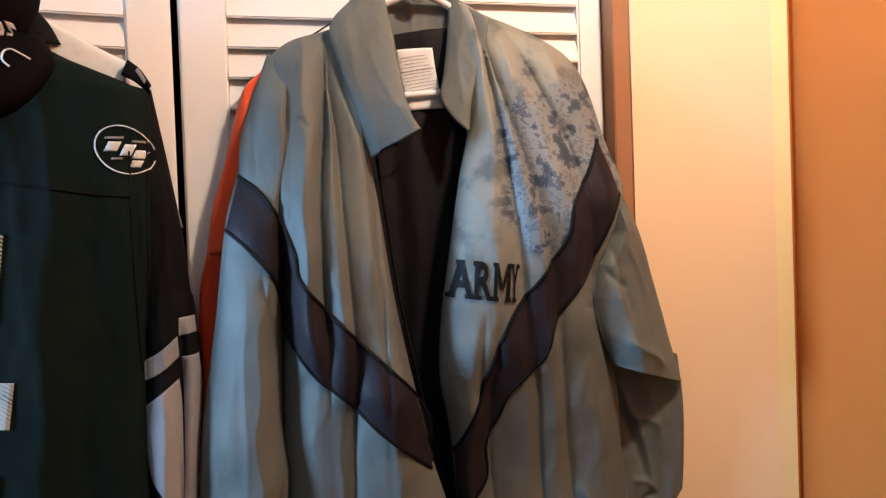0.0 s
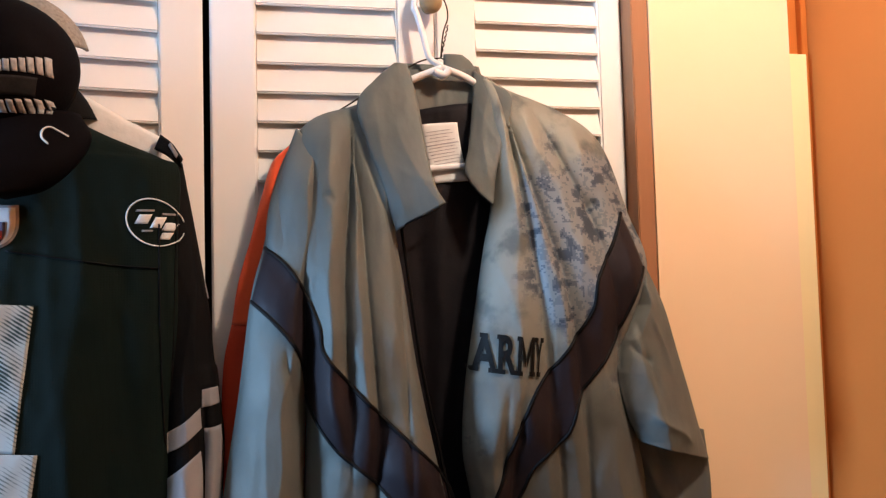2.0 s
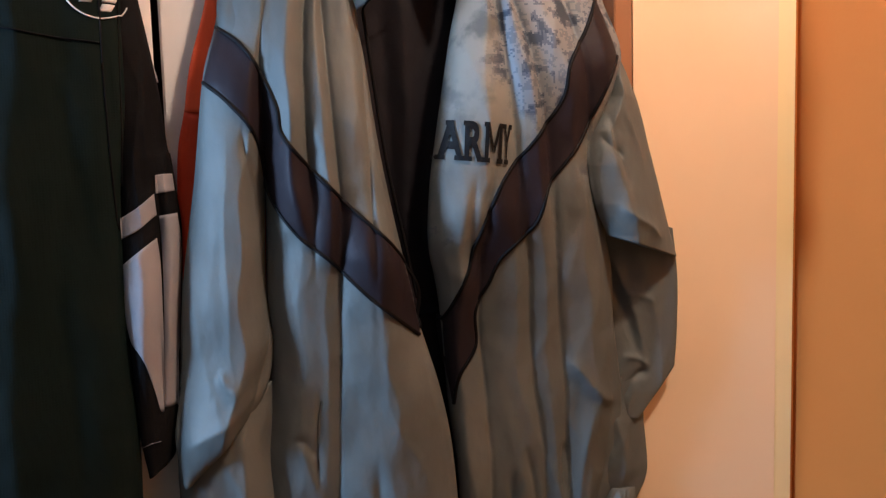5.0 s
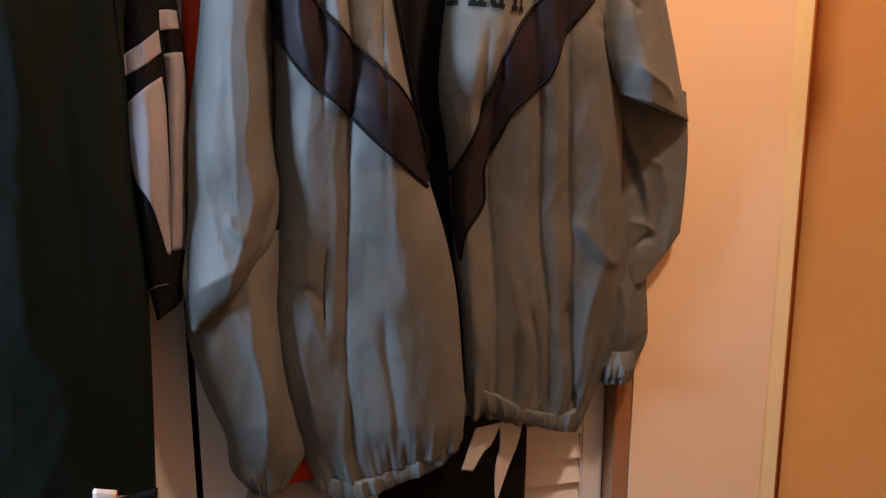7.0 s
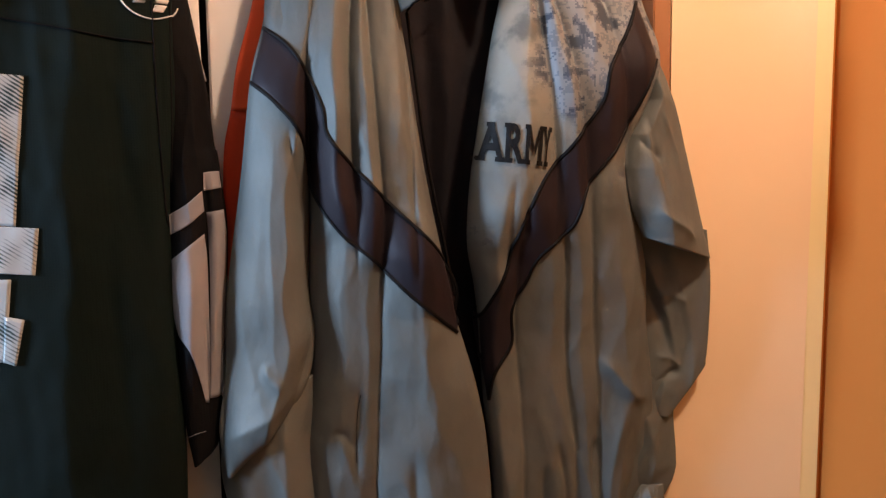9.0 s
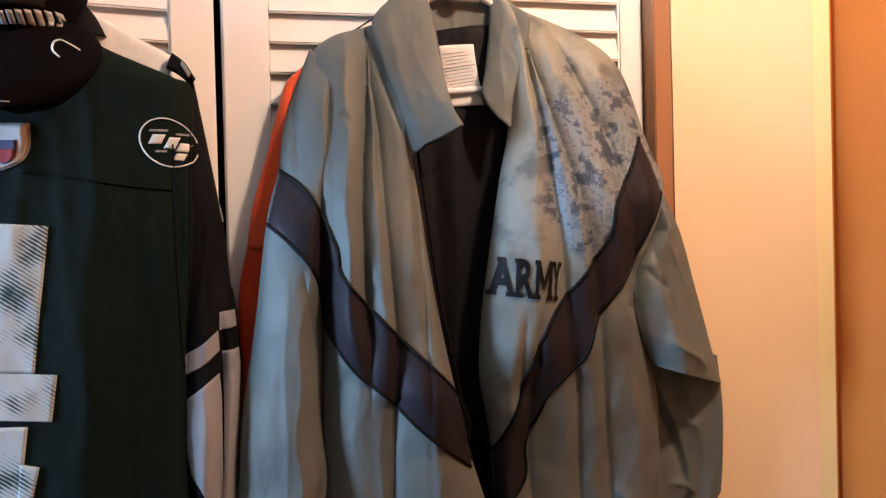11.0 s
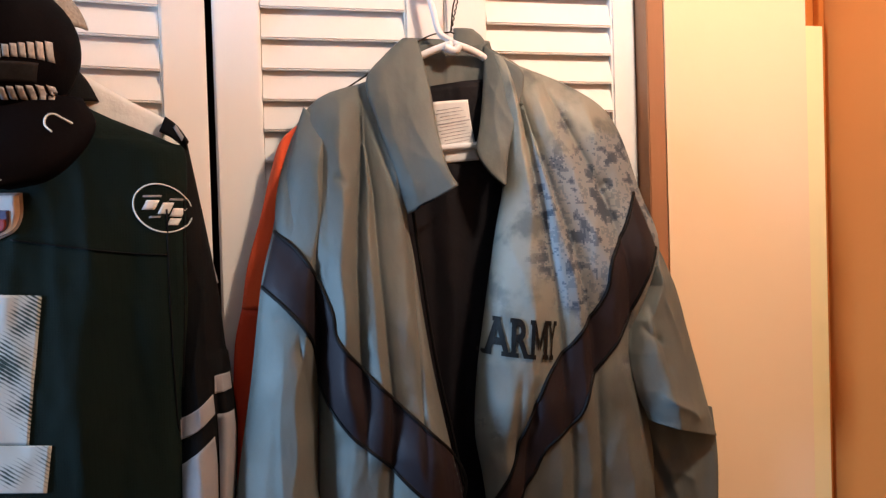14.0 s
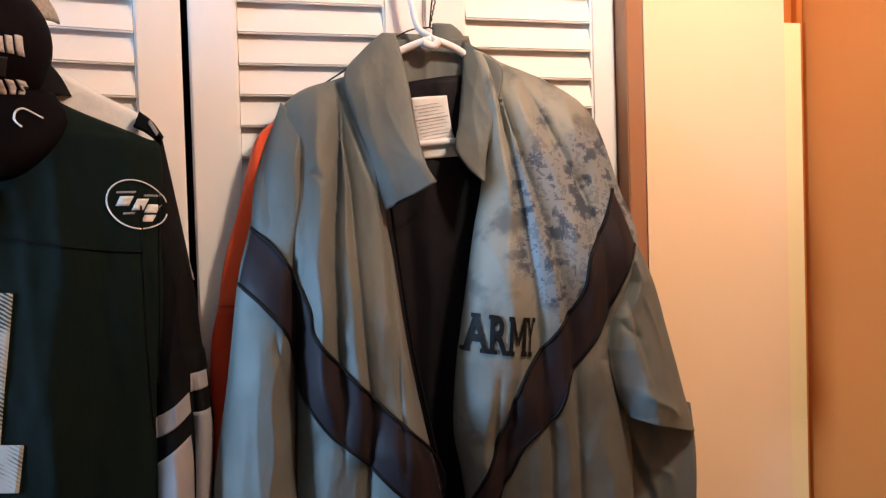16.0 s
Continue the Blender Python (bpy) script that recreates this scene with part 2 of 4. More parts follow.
def curve(pts, s):
    """A smooth line through the points, at the fractions s of its length."""
    p = np.array(pts, float)
    d = np.r_[0, np.cumsum(np.linalg.norm(np.diff(p, axis=0), axis=1))]
    d /= d[-1]
    q = np.vstack([2 * p[0] - p[1], p, 2 * p[-1] - p[-2]])
    s = np.asarray(s, float)
    i = np.clip(np.searchsorted(d, s, side="right") - 1, 0, len(p) - 2)
    t = ((s - d[i]) / (d[i + 1] - d[i] + 1e-9))[:, None]
    a, b, c, e = q[i], q[i + 1], q[i + 2], q[i + 3]
    return 0.5 * (2 * b + (c - a) * t + (2 * a - 5 * b + 4 * c - e) * t ** 2 + (3 * b - a - 3 * c + e) * t ** 3)


def ridge(x, z, folds):
    """The sum of soft folds: each a line from (x0, z0) to (x1, z1), with a half-width and a height towards the room."""
    h = np.zeros_like(x)
    for line, w, a in folds:
        (x0, z0), (x1, z1) = line[0], line[-1]
        dx, dz = x1 - x0, z1 - z0
        n = math.hypot(dx, dz)
        s = ((x - x0) * dx + (z - z0) * dz) / n ** 2
        d = ((x - x0) * dz - (z - z0) * dx) / n
        d = d + 0.35 * w * np.sin(s * 5 + x0 * 40)
        end = np.clip(np.minimum(s + 0.18, 1.18 - s) / 0.36, 0, 1)
        end = end * end * (3 - 2 * end)
        h += a * np.exp(-(np.abs(d) / w) ** 1.25) * end
    return h


def pleats(x, z, lobes):
    """Rounded pleats between sharp valleys: each has a left and a right valley line, top to bottom, a height and the place of its crest."""
    h = np.zeros_like(x)
    for left, right, height, crest in lobes:
        a, b = np.array(left)[::-1], np.array(right)[::-1]
        xl, xr = np.interp(z, a[:, 1], a[:, 0]), np.interp(z, b[:, 1], b[:, 0])
        top, low = max(a[-1, 1], b[-1, 1]), min(a[0, 1], b[0, 1])
        f = np.clip((x - xl) / np.maximum(xr - xl, 0.002), 0, 1)
        f = f + 4 * f * (1 - f) * (0.04 * np.sin(z * 19 + height * 900) + 0.04 * np.sin(z * 47 + crest * 70))
        g = np.where(f < crest, f / crest, (1 - f) / (1 - crest))
        end = np.clip(np.minimum(top - z, z - low) / 0.08 + 0.4, 0, 1)
        h += height * (0.4 * (1 - (1 - g) ** 2) + 0.6 * g) * end * end * (3 - 2 * end)
        h -= 0.0035 * np.exp(-np.abs(x - xl) / 0.0028) * end
    return h


def rumple(x, z, seed, amp, fx=18.0, fz=4.0):
    """Uneven cloth: long sharp creases, soft swells and small puckers."""
    out = np.empty_like(x)
    for i in np.ndindex(x.shape):
        sway = 0.25 * noise.noise(Vector((x[i] * 6, seed + 4, z[i] * 5)))
        p = Vector((x[i] * fx + sway * 4, seed, z[i] * fz))
        q = Vector((x[i] * 60, seed + 9, z[i] * 30))
        c = 1 - abs(noise.noise(p)) * 2.2
        out[i] = 0.9 * c * abs(c) + 0.8 * noise.noise(p * 0.45 + Vector((5, 0, 2))) + 0.45 * noise.noise(q) + 0.14 * noise.noise(q * 2.6)
    return out * amp


def cloth(name, parent, mat, left, right, bulge=0.02, folds=(), nu=40, nv=90, thick=0.003, wrinkle=0.003, gather=None, label="", seed=1.0, back=None, lobes=()):
    """A hanging piece between two edges, top to bottom. bulge: how far its middle stands out."""
    s = np.linspace(0, 1, nv)
    u = np.linspace(0, 1, nu)[None, :]
    L, R = curve(left, s), curve(right, s)
    x = L[:, :1] * (1 - u) + R[:, :1] * u
    edge = L[:, 1:2] * (1 - u) + R[:, 1:2] * u
    z = L[:, 2:] * (1 - u) + R[:, 2:] * u
    round_ = np.sqrt(np.clip(1 - (2 * u - 1) ** 2, 0, 1))
    bl = np.interp(s, np.linspace(0, 1, len(bulge)), bulge)[:, None] if isinstance(bulge, (list, tuple)) else bulge
    y = edge - bl * round_
    keep = np.clip(round_ * 2.2, 0, 1)
    y = y - keep * (ridge(x, z, folds) + pleats(x, z, lobes) + rumple(x, z, seed, wrinkle))
    if gather:
        v0, amp, freq = gather
        g = np.clip((s - v0) / (1 - v0), 0, 1)[:, None]
        puck = np.array([noise.noise(Vector((k * freq * 1.7, seed + 3, 0))) + 0.6 * noise.noise(Vector((k * freq * 4.1, seed + 8, 0))) for k in u[0]])[None, :]
        y = y + 2.0 * amp * g * puck * keep
        z = z + 1.2 * amp * g ** 3 * np.roll(puck, 2, axis=1)
    yk = y + thick if back is None else np.maximum(edge + back * round_, y + 0.002)
    front = np.stack([x, y, z], -1).reshape(-1, 3)
    rear = np.stack([x, yk, z], -1).reshape(-1, 3)
    n = nu * nv
    faces = []
    for j in range(nv - 1):
        for i in range(nu - 1):
            a = j * nu + i
            faces.append((a, a + nu, a + nu + 1, a + 1))
            faces.append((n + a, n + a + 1, n + a + nu + 1, n + a + nu))
    for j in range(nv - 1):
        a, b = j * nu, j * nu + nu - 1
        faces.append((a, n + a, n + a + nu, a + nu))
        faces.append((b, b + nu, n + b + nu, n + b))
    for i in range(nu - 1):
        a, b = i, (nv - 1) * nu + i
        faces.append((a, a + 1, n + a + 1, n + a))
        faces.append((b, n + b, n + b + 1, b + 1))
    return link(name, np.vstack([front, rear]), faces, mat, parent, label)


from mathutils.bvhtree import BVHTree


class Drape:
    """Tells how near to the room the foremost of some meshes stands at (x, z)."""

    def __init__(self, obs, back=-0.02):
        v, f = [], []
        for o in obs:
            k = len(v)
            v += [tuple(w.co) for w in o.data.vertices]
            f += [tuple(k + i for i in p.vertices) for p in o.data.polygons]
        self.tree, self.back = BVHTree.FromPolygons(v, f), back

    def y(self, x, z):
        hit = self.tree.ray_cast(Vector((x, -1.0, z)), Vector((0, 1, 0)))
        return hit[0].y if hit[0] else self.back


def band(name, parent, mat, left, right, drape, off=0.0015, nu=10, nv=60, label="", back=0.002):
    """A strip laid on the cloth below it."""
    s = np.linspace(0, 1, nv)
    L, R = curve(left, s), curve(right, s)
    verts, rear = [], []
    for j in range(nv):
        for i in range(nu):
            k = i / (nu - 1)
            x, z = L[j] * (1 - k) + R[j] * k
            y = drape.y(x, z)
            verts.append((x, y - off, z))
            rear.append((x, y + back, z))
    n = nu * nv
    faces = []
    for j in range(nv - 1):
        for i in range(nu - 1):
            a = j * nu + i
            faces.append((a, a + nu, a + nu + 1, a + 1))
        a, b = j * nu, j * nu + nu - 1
        faces.append((a, n + a, n + a + nu, a + nu))
        faces.append((b, b + nu, n + b + nu, n + b))
    for i in range(nu - 1):
        a, b = i, (nv - 1) * nu + i
        faces.append((a, a + 1, n + a + 1, n + a))
        faces.append((b, n + b, n + b + 1, b + 1))
    return link(name, verts + rear, faces, mat, parent, label)


def tube(name, parent, mat, pts, r, n=8, label="", steps=None):
    """A round rod along a smooth line through 3D points."""
    p = curve(pts, np.linspace(0, 1, steps or 10 * len(pts)))
    verts, faces = [], []
    side = None
    for i in range(len(p)):
        d = Vector(p[min(i + 1, len(p) - 1)] - p[max(i - 1, 0)]).normalized()
        if side is None:
            side = d.orthogonal().normalized()
        side = (side - d * side.dot(d)).normalized()
        up = d.cross(side)
        for k in range(n):
            a = 2 * math.pi * k / n
            verts.append(Vector(p[i]) + r * (math.cos(a) * side + math.sin(a) * up))
    for i in range(len(p) - 1):
        for k in range(n):
            a, b = i * n + k, i * n + (k + 1) % n
            faces.append((a, b, b + n, a + n))
    faces.append(tuple(reversed(range(n))))
    faces.append(tuple((len(p) - 1) * n + k for k in range(n)))
    return link(name, verts, faces, mat, parent, label)


def piping(name, parent, mat, pts, drape, r=0.0026, steps=90, label=""):
    c = curve(pts, np.linspace(0, 1, steps))
    return tube(name, parent, mat, [(x, drape.y(x, z) - 0.0012, z) for x, z in c], r, 6, label, steps)


def empty(name, label, category, group="", at=(0, 0, 0)):
    return tagged(new(name), label, category, group)


# ---- the room ----


def slab(name, mat, x0, x1, y0, y1, z0, z1, bevel=0.0, label="", category="", parent=None):
    ob = part(name, box(x0, x1, y0, y1, z0, z1, bevel), mat, parent)
    if parent is None:
        tagged(ob, label, category, kind="structure")
    return ob


slab("floor", FLOOR, -2.5, 0.72, -3.2, 0.14, -0.05, 0.0, 0, "brown carpet floor", "floor")
slab("ceiling", CEIL, -2.5, 0.72, -3.2, 0.14, 2.42, 2.47, 0, "white painted ceiling", "ceiling")
slab("wall_south", ROOM, -2.5, 0.72, -3.2, -3.1, 0, 2.42, 0, "cream painted room wall", "wall")
EX, SX, OX = [(0.5330, 1.8390), (0.5610, 1.8400), (0.5710, 1.8410)]
NZ = EX[1]
slab("wall_east", ORANGE, OX[0], 0.72, -3.1, 0.02, 0, 2.42, 0, "orange painted wall beside the closet", "wall")
slab("wall_north", CREAM, 0.3095, EX[0], -0.034, 0.10, 0, 2.42, 0, "cream painted wall beside the closet doors", "wall")
slab("wall_north_corner", ORANGE, EX[0], OX[0], -0.014, 0.10, 0, 2.42, 0, "orange painted corner of the wall", "wall")
slab("trim_strip", STRIP, EX[0], SX[0], -0.0335, -0.014, 0, NZ, 0, "pale painted trim strip in the wall corner", "trim")
slab("trim_corner", ORANGE, SX[0], OX[0], -0.026, -0.014, 0, 2.42, 0.001, "narrow orange corner bead", "trim")
# brown strip between the door stile and the cream wall
slab("door_jamb", JAMBBROWN, 0.2835, 0.3095, -0.032, 0.10, 0, 2.10, 0.0015, "brown door jamb", "jamb")
slab("wall_over_door", CREAM, -1.6, 0.3095, -0.03, 0.10, 2.10, 2.42, 0, "cream painted wall over the closet", "wall")
slab("wall_north_west", CREAM, -2.5, -0.912, -0.03, 0.10, 0, 2.42, 0, "cream painted wall left of the closet", "wall")
# added black sheet behind the doors, in place of the closet's shaded depth
slab("closet_shade_sheet", CLOSETSHADE, -1.6, 0.35, 0.11, 0.14, 0, 2.42, 0, "near-black sheet standing in for the shaded closet interior", "wall")
# the west wall holds the window
slab("wall_west", ROOM, -2.5, -2.4, -3.1, -1.45, 0, 2.42, 0, "cream painted wall beside the window", "wall")
slab("wall_west_near", ROOM, -2.5, -2.4, -0.12, -0.03, 0, 2.42, 0, "cream painted wall beside the window", "wall")
slab("wall_west_sill", ROOM, -2.5, -2.4, -1.45, -0.12, 0, 0.8, 0, "cream painted wall under the window", "wall")
slab("wall_west_head", ROOM, -2.5, -2.4, -1.45, -0.12, 2.1, 2.42, 0, "cream painted wall over the window", "wall")
win = tagged(new("window_1"), "white framed window with clear panes", "window", kind="structure")
for a, b_, c, d in ((-1.45, -1.40, 0.8, 2.1), (-0.17, -0.12, 0.8, 2.1), (-1.40, -0.17, 0.8, 0.85), (-1.40, -0.17, 2.05, 2.1), (-1.40, -0.17, 1.43, 1.47)):
    part("window_frame", box(-2.47, -2.42, a, b_, c, d, 0.004), PAINT, win)
for c, d in ((0.85, 1.43), (1.47, 2.05)):
    pane = part("pane", box(-2.447, -2.443, -1.40, -0.17, c, d), GLASSY, win)
    pane.visible_shadow = False
fix = empty("ceiling_lamp", "small ceiling lamp with a bare warm bulb", "lamp")
bm = bmesh.new()
bmesh.ops.create_cone(bm, cap_ends=True, segments=32, radius1=0.06, radius2=0.045, depth=0.05, matrix=Matrix.Translation((0.38, -0.67, 2.40)))
part("base", bm, CEIL, fix, smooth=False)

# ---- the louvred doors ----
PITCH = 0.0398


def slat_mesh(w):
    """One louvre: a bevelled board that leans outwards at its foot."""
    bm = bmesh.new()
    bmesh.ops.create_cube(bm, size=1.0, matrix=Matrix.Diagonal((w, 0.0055, 0.0465, 1)))
    bmesh.ops.bevel(bm, geom=[e for e in bm.edges if abs(e.verts[0].co.x - e.verts[1].co.x) > 0.01], offset=0.0016, segments=2, affect="EDGES")
    bmesh.ops.rotate(bm, verts=bm.verts, matrix=Matrix.Rotation(radians(-17), 3, "X"))
    me = bpy.data.meshes.new("slat")
    bm.to_mesh(me)
    bm.free()
    me.materials.append(PAINT)
    return me


def leaf(m, x0, x1, s0, s1, phase, label, name):
    """A bifold leaf from x0 to x1, with louvres between s0 and s1."""
    d = tagged(new(name), label, "closet door", kind="structure")
    d.matrix_world = m
    z0, z1 = 0.02, 2.06
    part("stile", box(x0, s0, 0.0, 0.030, z0, z1, 0.003), PAINT, d)
    part("stile", box(s1, x1, 0.0, 0.030, z0, z1, 0.003), PAINT, d)
    part("rail", box(s0, s1, 0.002, 0.028, 1.975, z1, 0.002), PAINT, d)
    part("rail", box(s0, s1, 0.002, 0.028, z0, 0.16, 0.002), PAINT, d)
    me = slat_mesh(s1 - s0 - 0.001)
    k = math.ceil((0.18 - phase) / PITCH)
    while phase + k * PITCH < 1.96:
        o = new("slat", me)
        o.parent = d
        o.matrix_basis = pose((s0 + s1) / 2, 0.0085 + random.uniform(-0.0005, 0.0005), phase + k * PITCH + 0.0212, random.uniform(-1.2, 1.2), 0, 0)
        k += 1
    return d


leaf(Matrix(), -0.298, 0.0035, -0.238, -0.050, 1.7715, "white painted louvred bifold closet door leaf", "door_1")
leaf(Matrix(), 0.0050, 0.2828, 0.063, 0.246, 1.7990, "white painted louvred bifold closet door leaf beside the jamb", "door_2")
leaf(pose(-0.306, 0.0, 0, 0, 0, 8.5), -0.300, 0.0, -0.235, -0.055, 1.7660, "white louvred closet door leaf, slightly folded outwards", "door_3")
leaf(pose(-0.608, -0.045, 0, 0, 0, -8.5), -0.300, 0.0, -0.235, -0.055, 1.7660, "white louvred closet door leaf, slightly folded inwards", "door_4")

# ---- red jersey, hung behind the jacket ----
red = empty("red_jersey", "bright red jersey with a white bottom band hung behind the jacket", "jersey")
cloth("body", red, RED, [(-0.199, -0.023, 1.694), (-0.219, -0.023, 1.673), (-0.233, -0.023, 1.629), (-0.246, -0.023, 1.578), (-0.263, -0.023, 1.520), (-0.272, -0.023, 1.466)],
           [(-0.113, -0.015, 1.709), (-0.114, -0.015, 1.678), (-0.115, -0.015, 1.629), (-0.116, -0.015, 1.576), (-0.117, -0.015, 1.516), (-0.118, -0.015, 1.460)], 0.008,
      [([(-0.2090, 1.6860), (-0.2420, 1.4760)], 0.010, 0.006)], 30, 50, seed=3.0)
# lower part of the same red jersey, in a darker tone
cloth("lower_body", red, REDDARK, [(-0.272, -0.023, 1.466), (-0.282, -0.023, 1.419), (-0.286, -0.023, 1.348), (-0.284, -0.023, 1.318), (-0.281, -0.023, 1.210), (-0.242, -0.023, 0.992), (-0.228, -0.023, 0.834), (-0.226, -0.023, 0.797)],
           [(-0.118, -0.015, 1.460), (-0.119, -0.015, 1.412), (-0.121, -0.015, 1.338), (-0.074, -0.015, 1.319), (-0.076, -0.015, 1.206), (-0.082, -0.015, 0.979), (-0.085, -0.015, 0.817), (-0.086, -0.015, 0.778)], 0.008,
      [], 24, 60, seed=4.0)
cloth("bottom_band", red, WHITEKNIT, [(-0.226, -0.020, 0.800), (-0.238, -0.020, 0.783), (-0.242, -0.020, 0.771), (-0.246, -0.020, 0.733)],
           [(-0.040, -0.020, 0.777), (-0.040, -0.020, 0.758), (-0.040, -0.020, 0.744), (-0.041, -0.020, 0.705)], 0.010, [], 24, 12, seed=4.5)

# ---- black garment with a white figure, under the jacket ----
under = empty("black_shirt", "black athletic shirt with a white curved panel hung under the jacket", "shirt")
ub = cloth("body", under, BLACKKNIT, [(-0.083, -0.024, 0.983), (-0.115, -0.024, 0.907), (-0.136, -0.024, 0.828), (-0.146, -0.024, 0.747), (-0.153, -0.024, 0.663)],
           [(0.148, -0.018, 0.964), (0.151, -0.018, 0.879), (0.153, -0.018, 0.810), (0.151, -0.018, 0.720), (0.150, -0.018, 0.613)], 0.012,
           [([(0.0960, 0.8390), (0.0890, 0.6660)], 0.012, 0.006)], 30, 40, seed=6.0)
ud = Drape([ub])
band("white_panel", under, WHITEPRINT, [(0.0793, 0.8617), (0.0665, 0.8306), (0.0558, 0.7982), (0.0510, 0.7842)], [(0.1165, 0.8579), (0.0952, 0.8193), (0.0834, 0.8082), (0.0676, 0.7802)], ud, nv=30)
band("white_panel", under, WHITEPRINT, [(0.1082, 0.8587), (0.1079, 0.8122), (0.1001, 0.7809), (0.1015, 0.7342)], [(0.1442, 0.8551), (0.1398, 0.8235), (0.1244, 0.7829), (0.1052, 0.7313)], ud, nv=30)
band("white_panel", under, WHITEPRINT, [(-0.1062, 0.7651), (-0.1063, 0.7547)], [(-0.0674, 0.7669), (-0.0679, 0.7505)], ud, nv=8)

# ---- the jacket ----
jacket = empty("windbreaker_jacket", "grey-green nylon windbreaker with dark chevron, hung open on a white hanger", "jacket")
back = cloth("lining", jacket, LINING, [(-0.029, -0.010, 1.747), (-0.064, -0.012, 1.667), (-0.078, -0.013, 1.576), (-0.082, -0.016, 1.440), (-0.087, -0.018, 1.232), (-0.078, -0.021, 1.206), (-0.113, -0.026, 0.985), (-0.118, -0.030, 0.829)],
           [(0.057, -0.010, 1.759), (0.094, -0.012, 1.668), (0.103, -0.013, 1.573), (0.082, -0.016, 1.434), (0.075, -0.018, 1.219), (0.119, -0.021, 1.202), (0.121, -0.026, 0.968), (0.121, -0.030, 0.852)], 0.012,
             [([(-0.0030, 1.6420), (-0.0060, 1.2290)], 0.012, 0.006), ([(-0.0270, 1.5890), (-0.0290, 1.2310)], 0.008, -0.005), ([(0.0350, 1.6040), (0.0130, 1.2880)], 0.010, -0.005)], 30, 90, label="black lining", seed=2.0)
# valley lines of the two front panels, top to bottom
LV0 = [(-0.190, 1.720), (-0.189, 1.630), (-0.188, 1.563), (-0.182, 1.480), (-0.178, 1.330)]
LVA = [(-0.118, 1.735), (-0.118, 1.671), (-0.129, 1.575), (-0.133, 1.513), (-0.133, 1.451), (-0.131, 1.388), (-0.129, 1.330)]
LVB = [(-0.117, 1.735), (-0.118, 1.681), (-0.109, 1.609), (-0.106, 1.519), (-0.102, 1.435), (-0.097, 1.357), (-0.098, 1.287)]
LVC = [(-0.111, 1.705), (-0.094, 1.650), (-0.078, 1.601), (-0.062, 1.531)]
LVE = [(-0.065, 1.678), (-0.062, 1.560), (-0.050, 1.450), (-0.030, 1.320), (-0.012, 1.240)]
LW0 = [(-0.176, 1.370), (-0.180, 1.246), (-0.187, 1.145), (-0.196, 1.041), (-0.189, 0.931), (-0.171, 0.845)]
LW1 = [(-0.100, 1.330), (-0.101, 1.240), (-0.106, 1.120), (-0.110, 1.000), (-0.104, 0.840)]
LWE = [(-0.030, 1.290), (-0.010, 1.200), (0.014, 1.116), (0.028, 1.019), (0.038, 0.894), (0.036, 0.840)]
RV0 = [(0.065, 1.750), (0.063, 1.615), (0.048, 1.549), (0.027, 1.440), (0.015, 1.370), (0.010, 1.300)]
RVE = [(0.088, 1.765), (0.093, 1.700), (0.099, 1.642), (0.105, 1.569), (0.111, 1.503), (0.116, 1.437), (0.119, 1.378), (0.119, 1.300)]
RVF = [(0.090, 1.735), (0.106, 1.670), (0.128, 1.576), (0.142, 1.524), (0.152, 1.457), (0.160, 1.405), (0.163, 1.340)]
RVG = [(0.130, 1.740), (0.165, 1.660), (0.190, 1.604), (0.205, 1.545), (0.215, 1.480), (0.222, 1.400)]
RVH = [(0.225, 1.700), (0.245, 1.640), (0.258, 1.590), (0.262, 1.520)]
RW0 = [(0.015, 1.370), (0.011, 1.300), (0.014, 1.200), (0.018, 1.110), (0.027, 1.010), (0.036, 0.880)]
RWJ = [(0.085, 1.370), (0.073, 1.290), (0.071, 1.207), (0.074, 1.168), (0.082, 1.105), (0.090, 1.014), (0.094, 0.870)]
RWK = [(0.130, 1.310), (0.136, 1.266), (0.141, 1.184), (0.147, 1.110), (0.165, 1.009), (0.172, 0.860)]
RWL = [(0.168, 1.340), (0.180, 1.205), (0.191, 1.108), (0.197, 1.007), (0.202, 0.935), (0.212, 0.850)]
RWR = [(0.229, 1.374), (0.246, 1.247), (0.256, 1.181), (0.264, 1.073), (0.252, 0.971), (0.226, 0.870)]
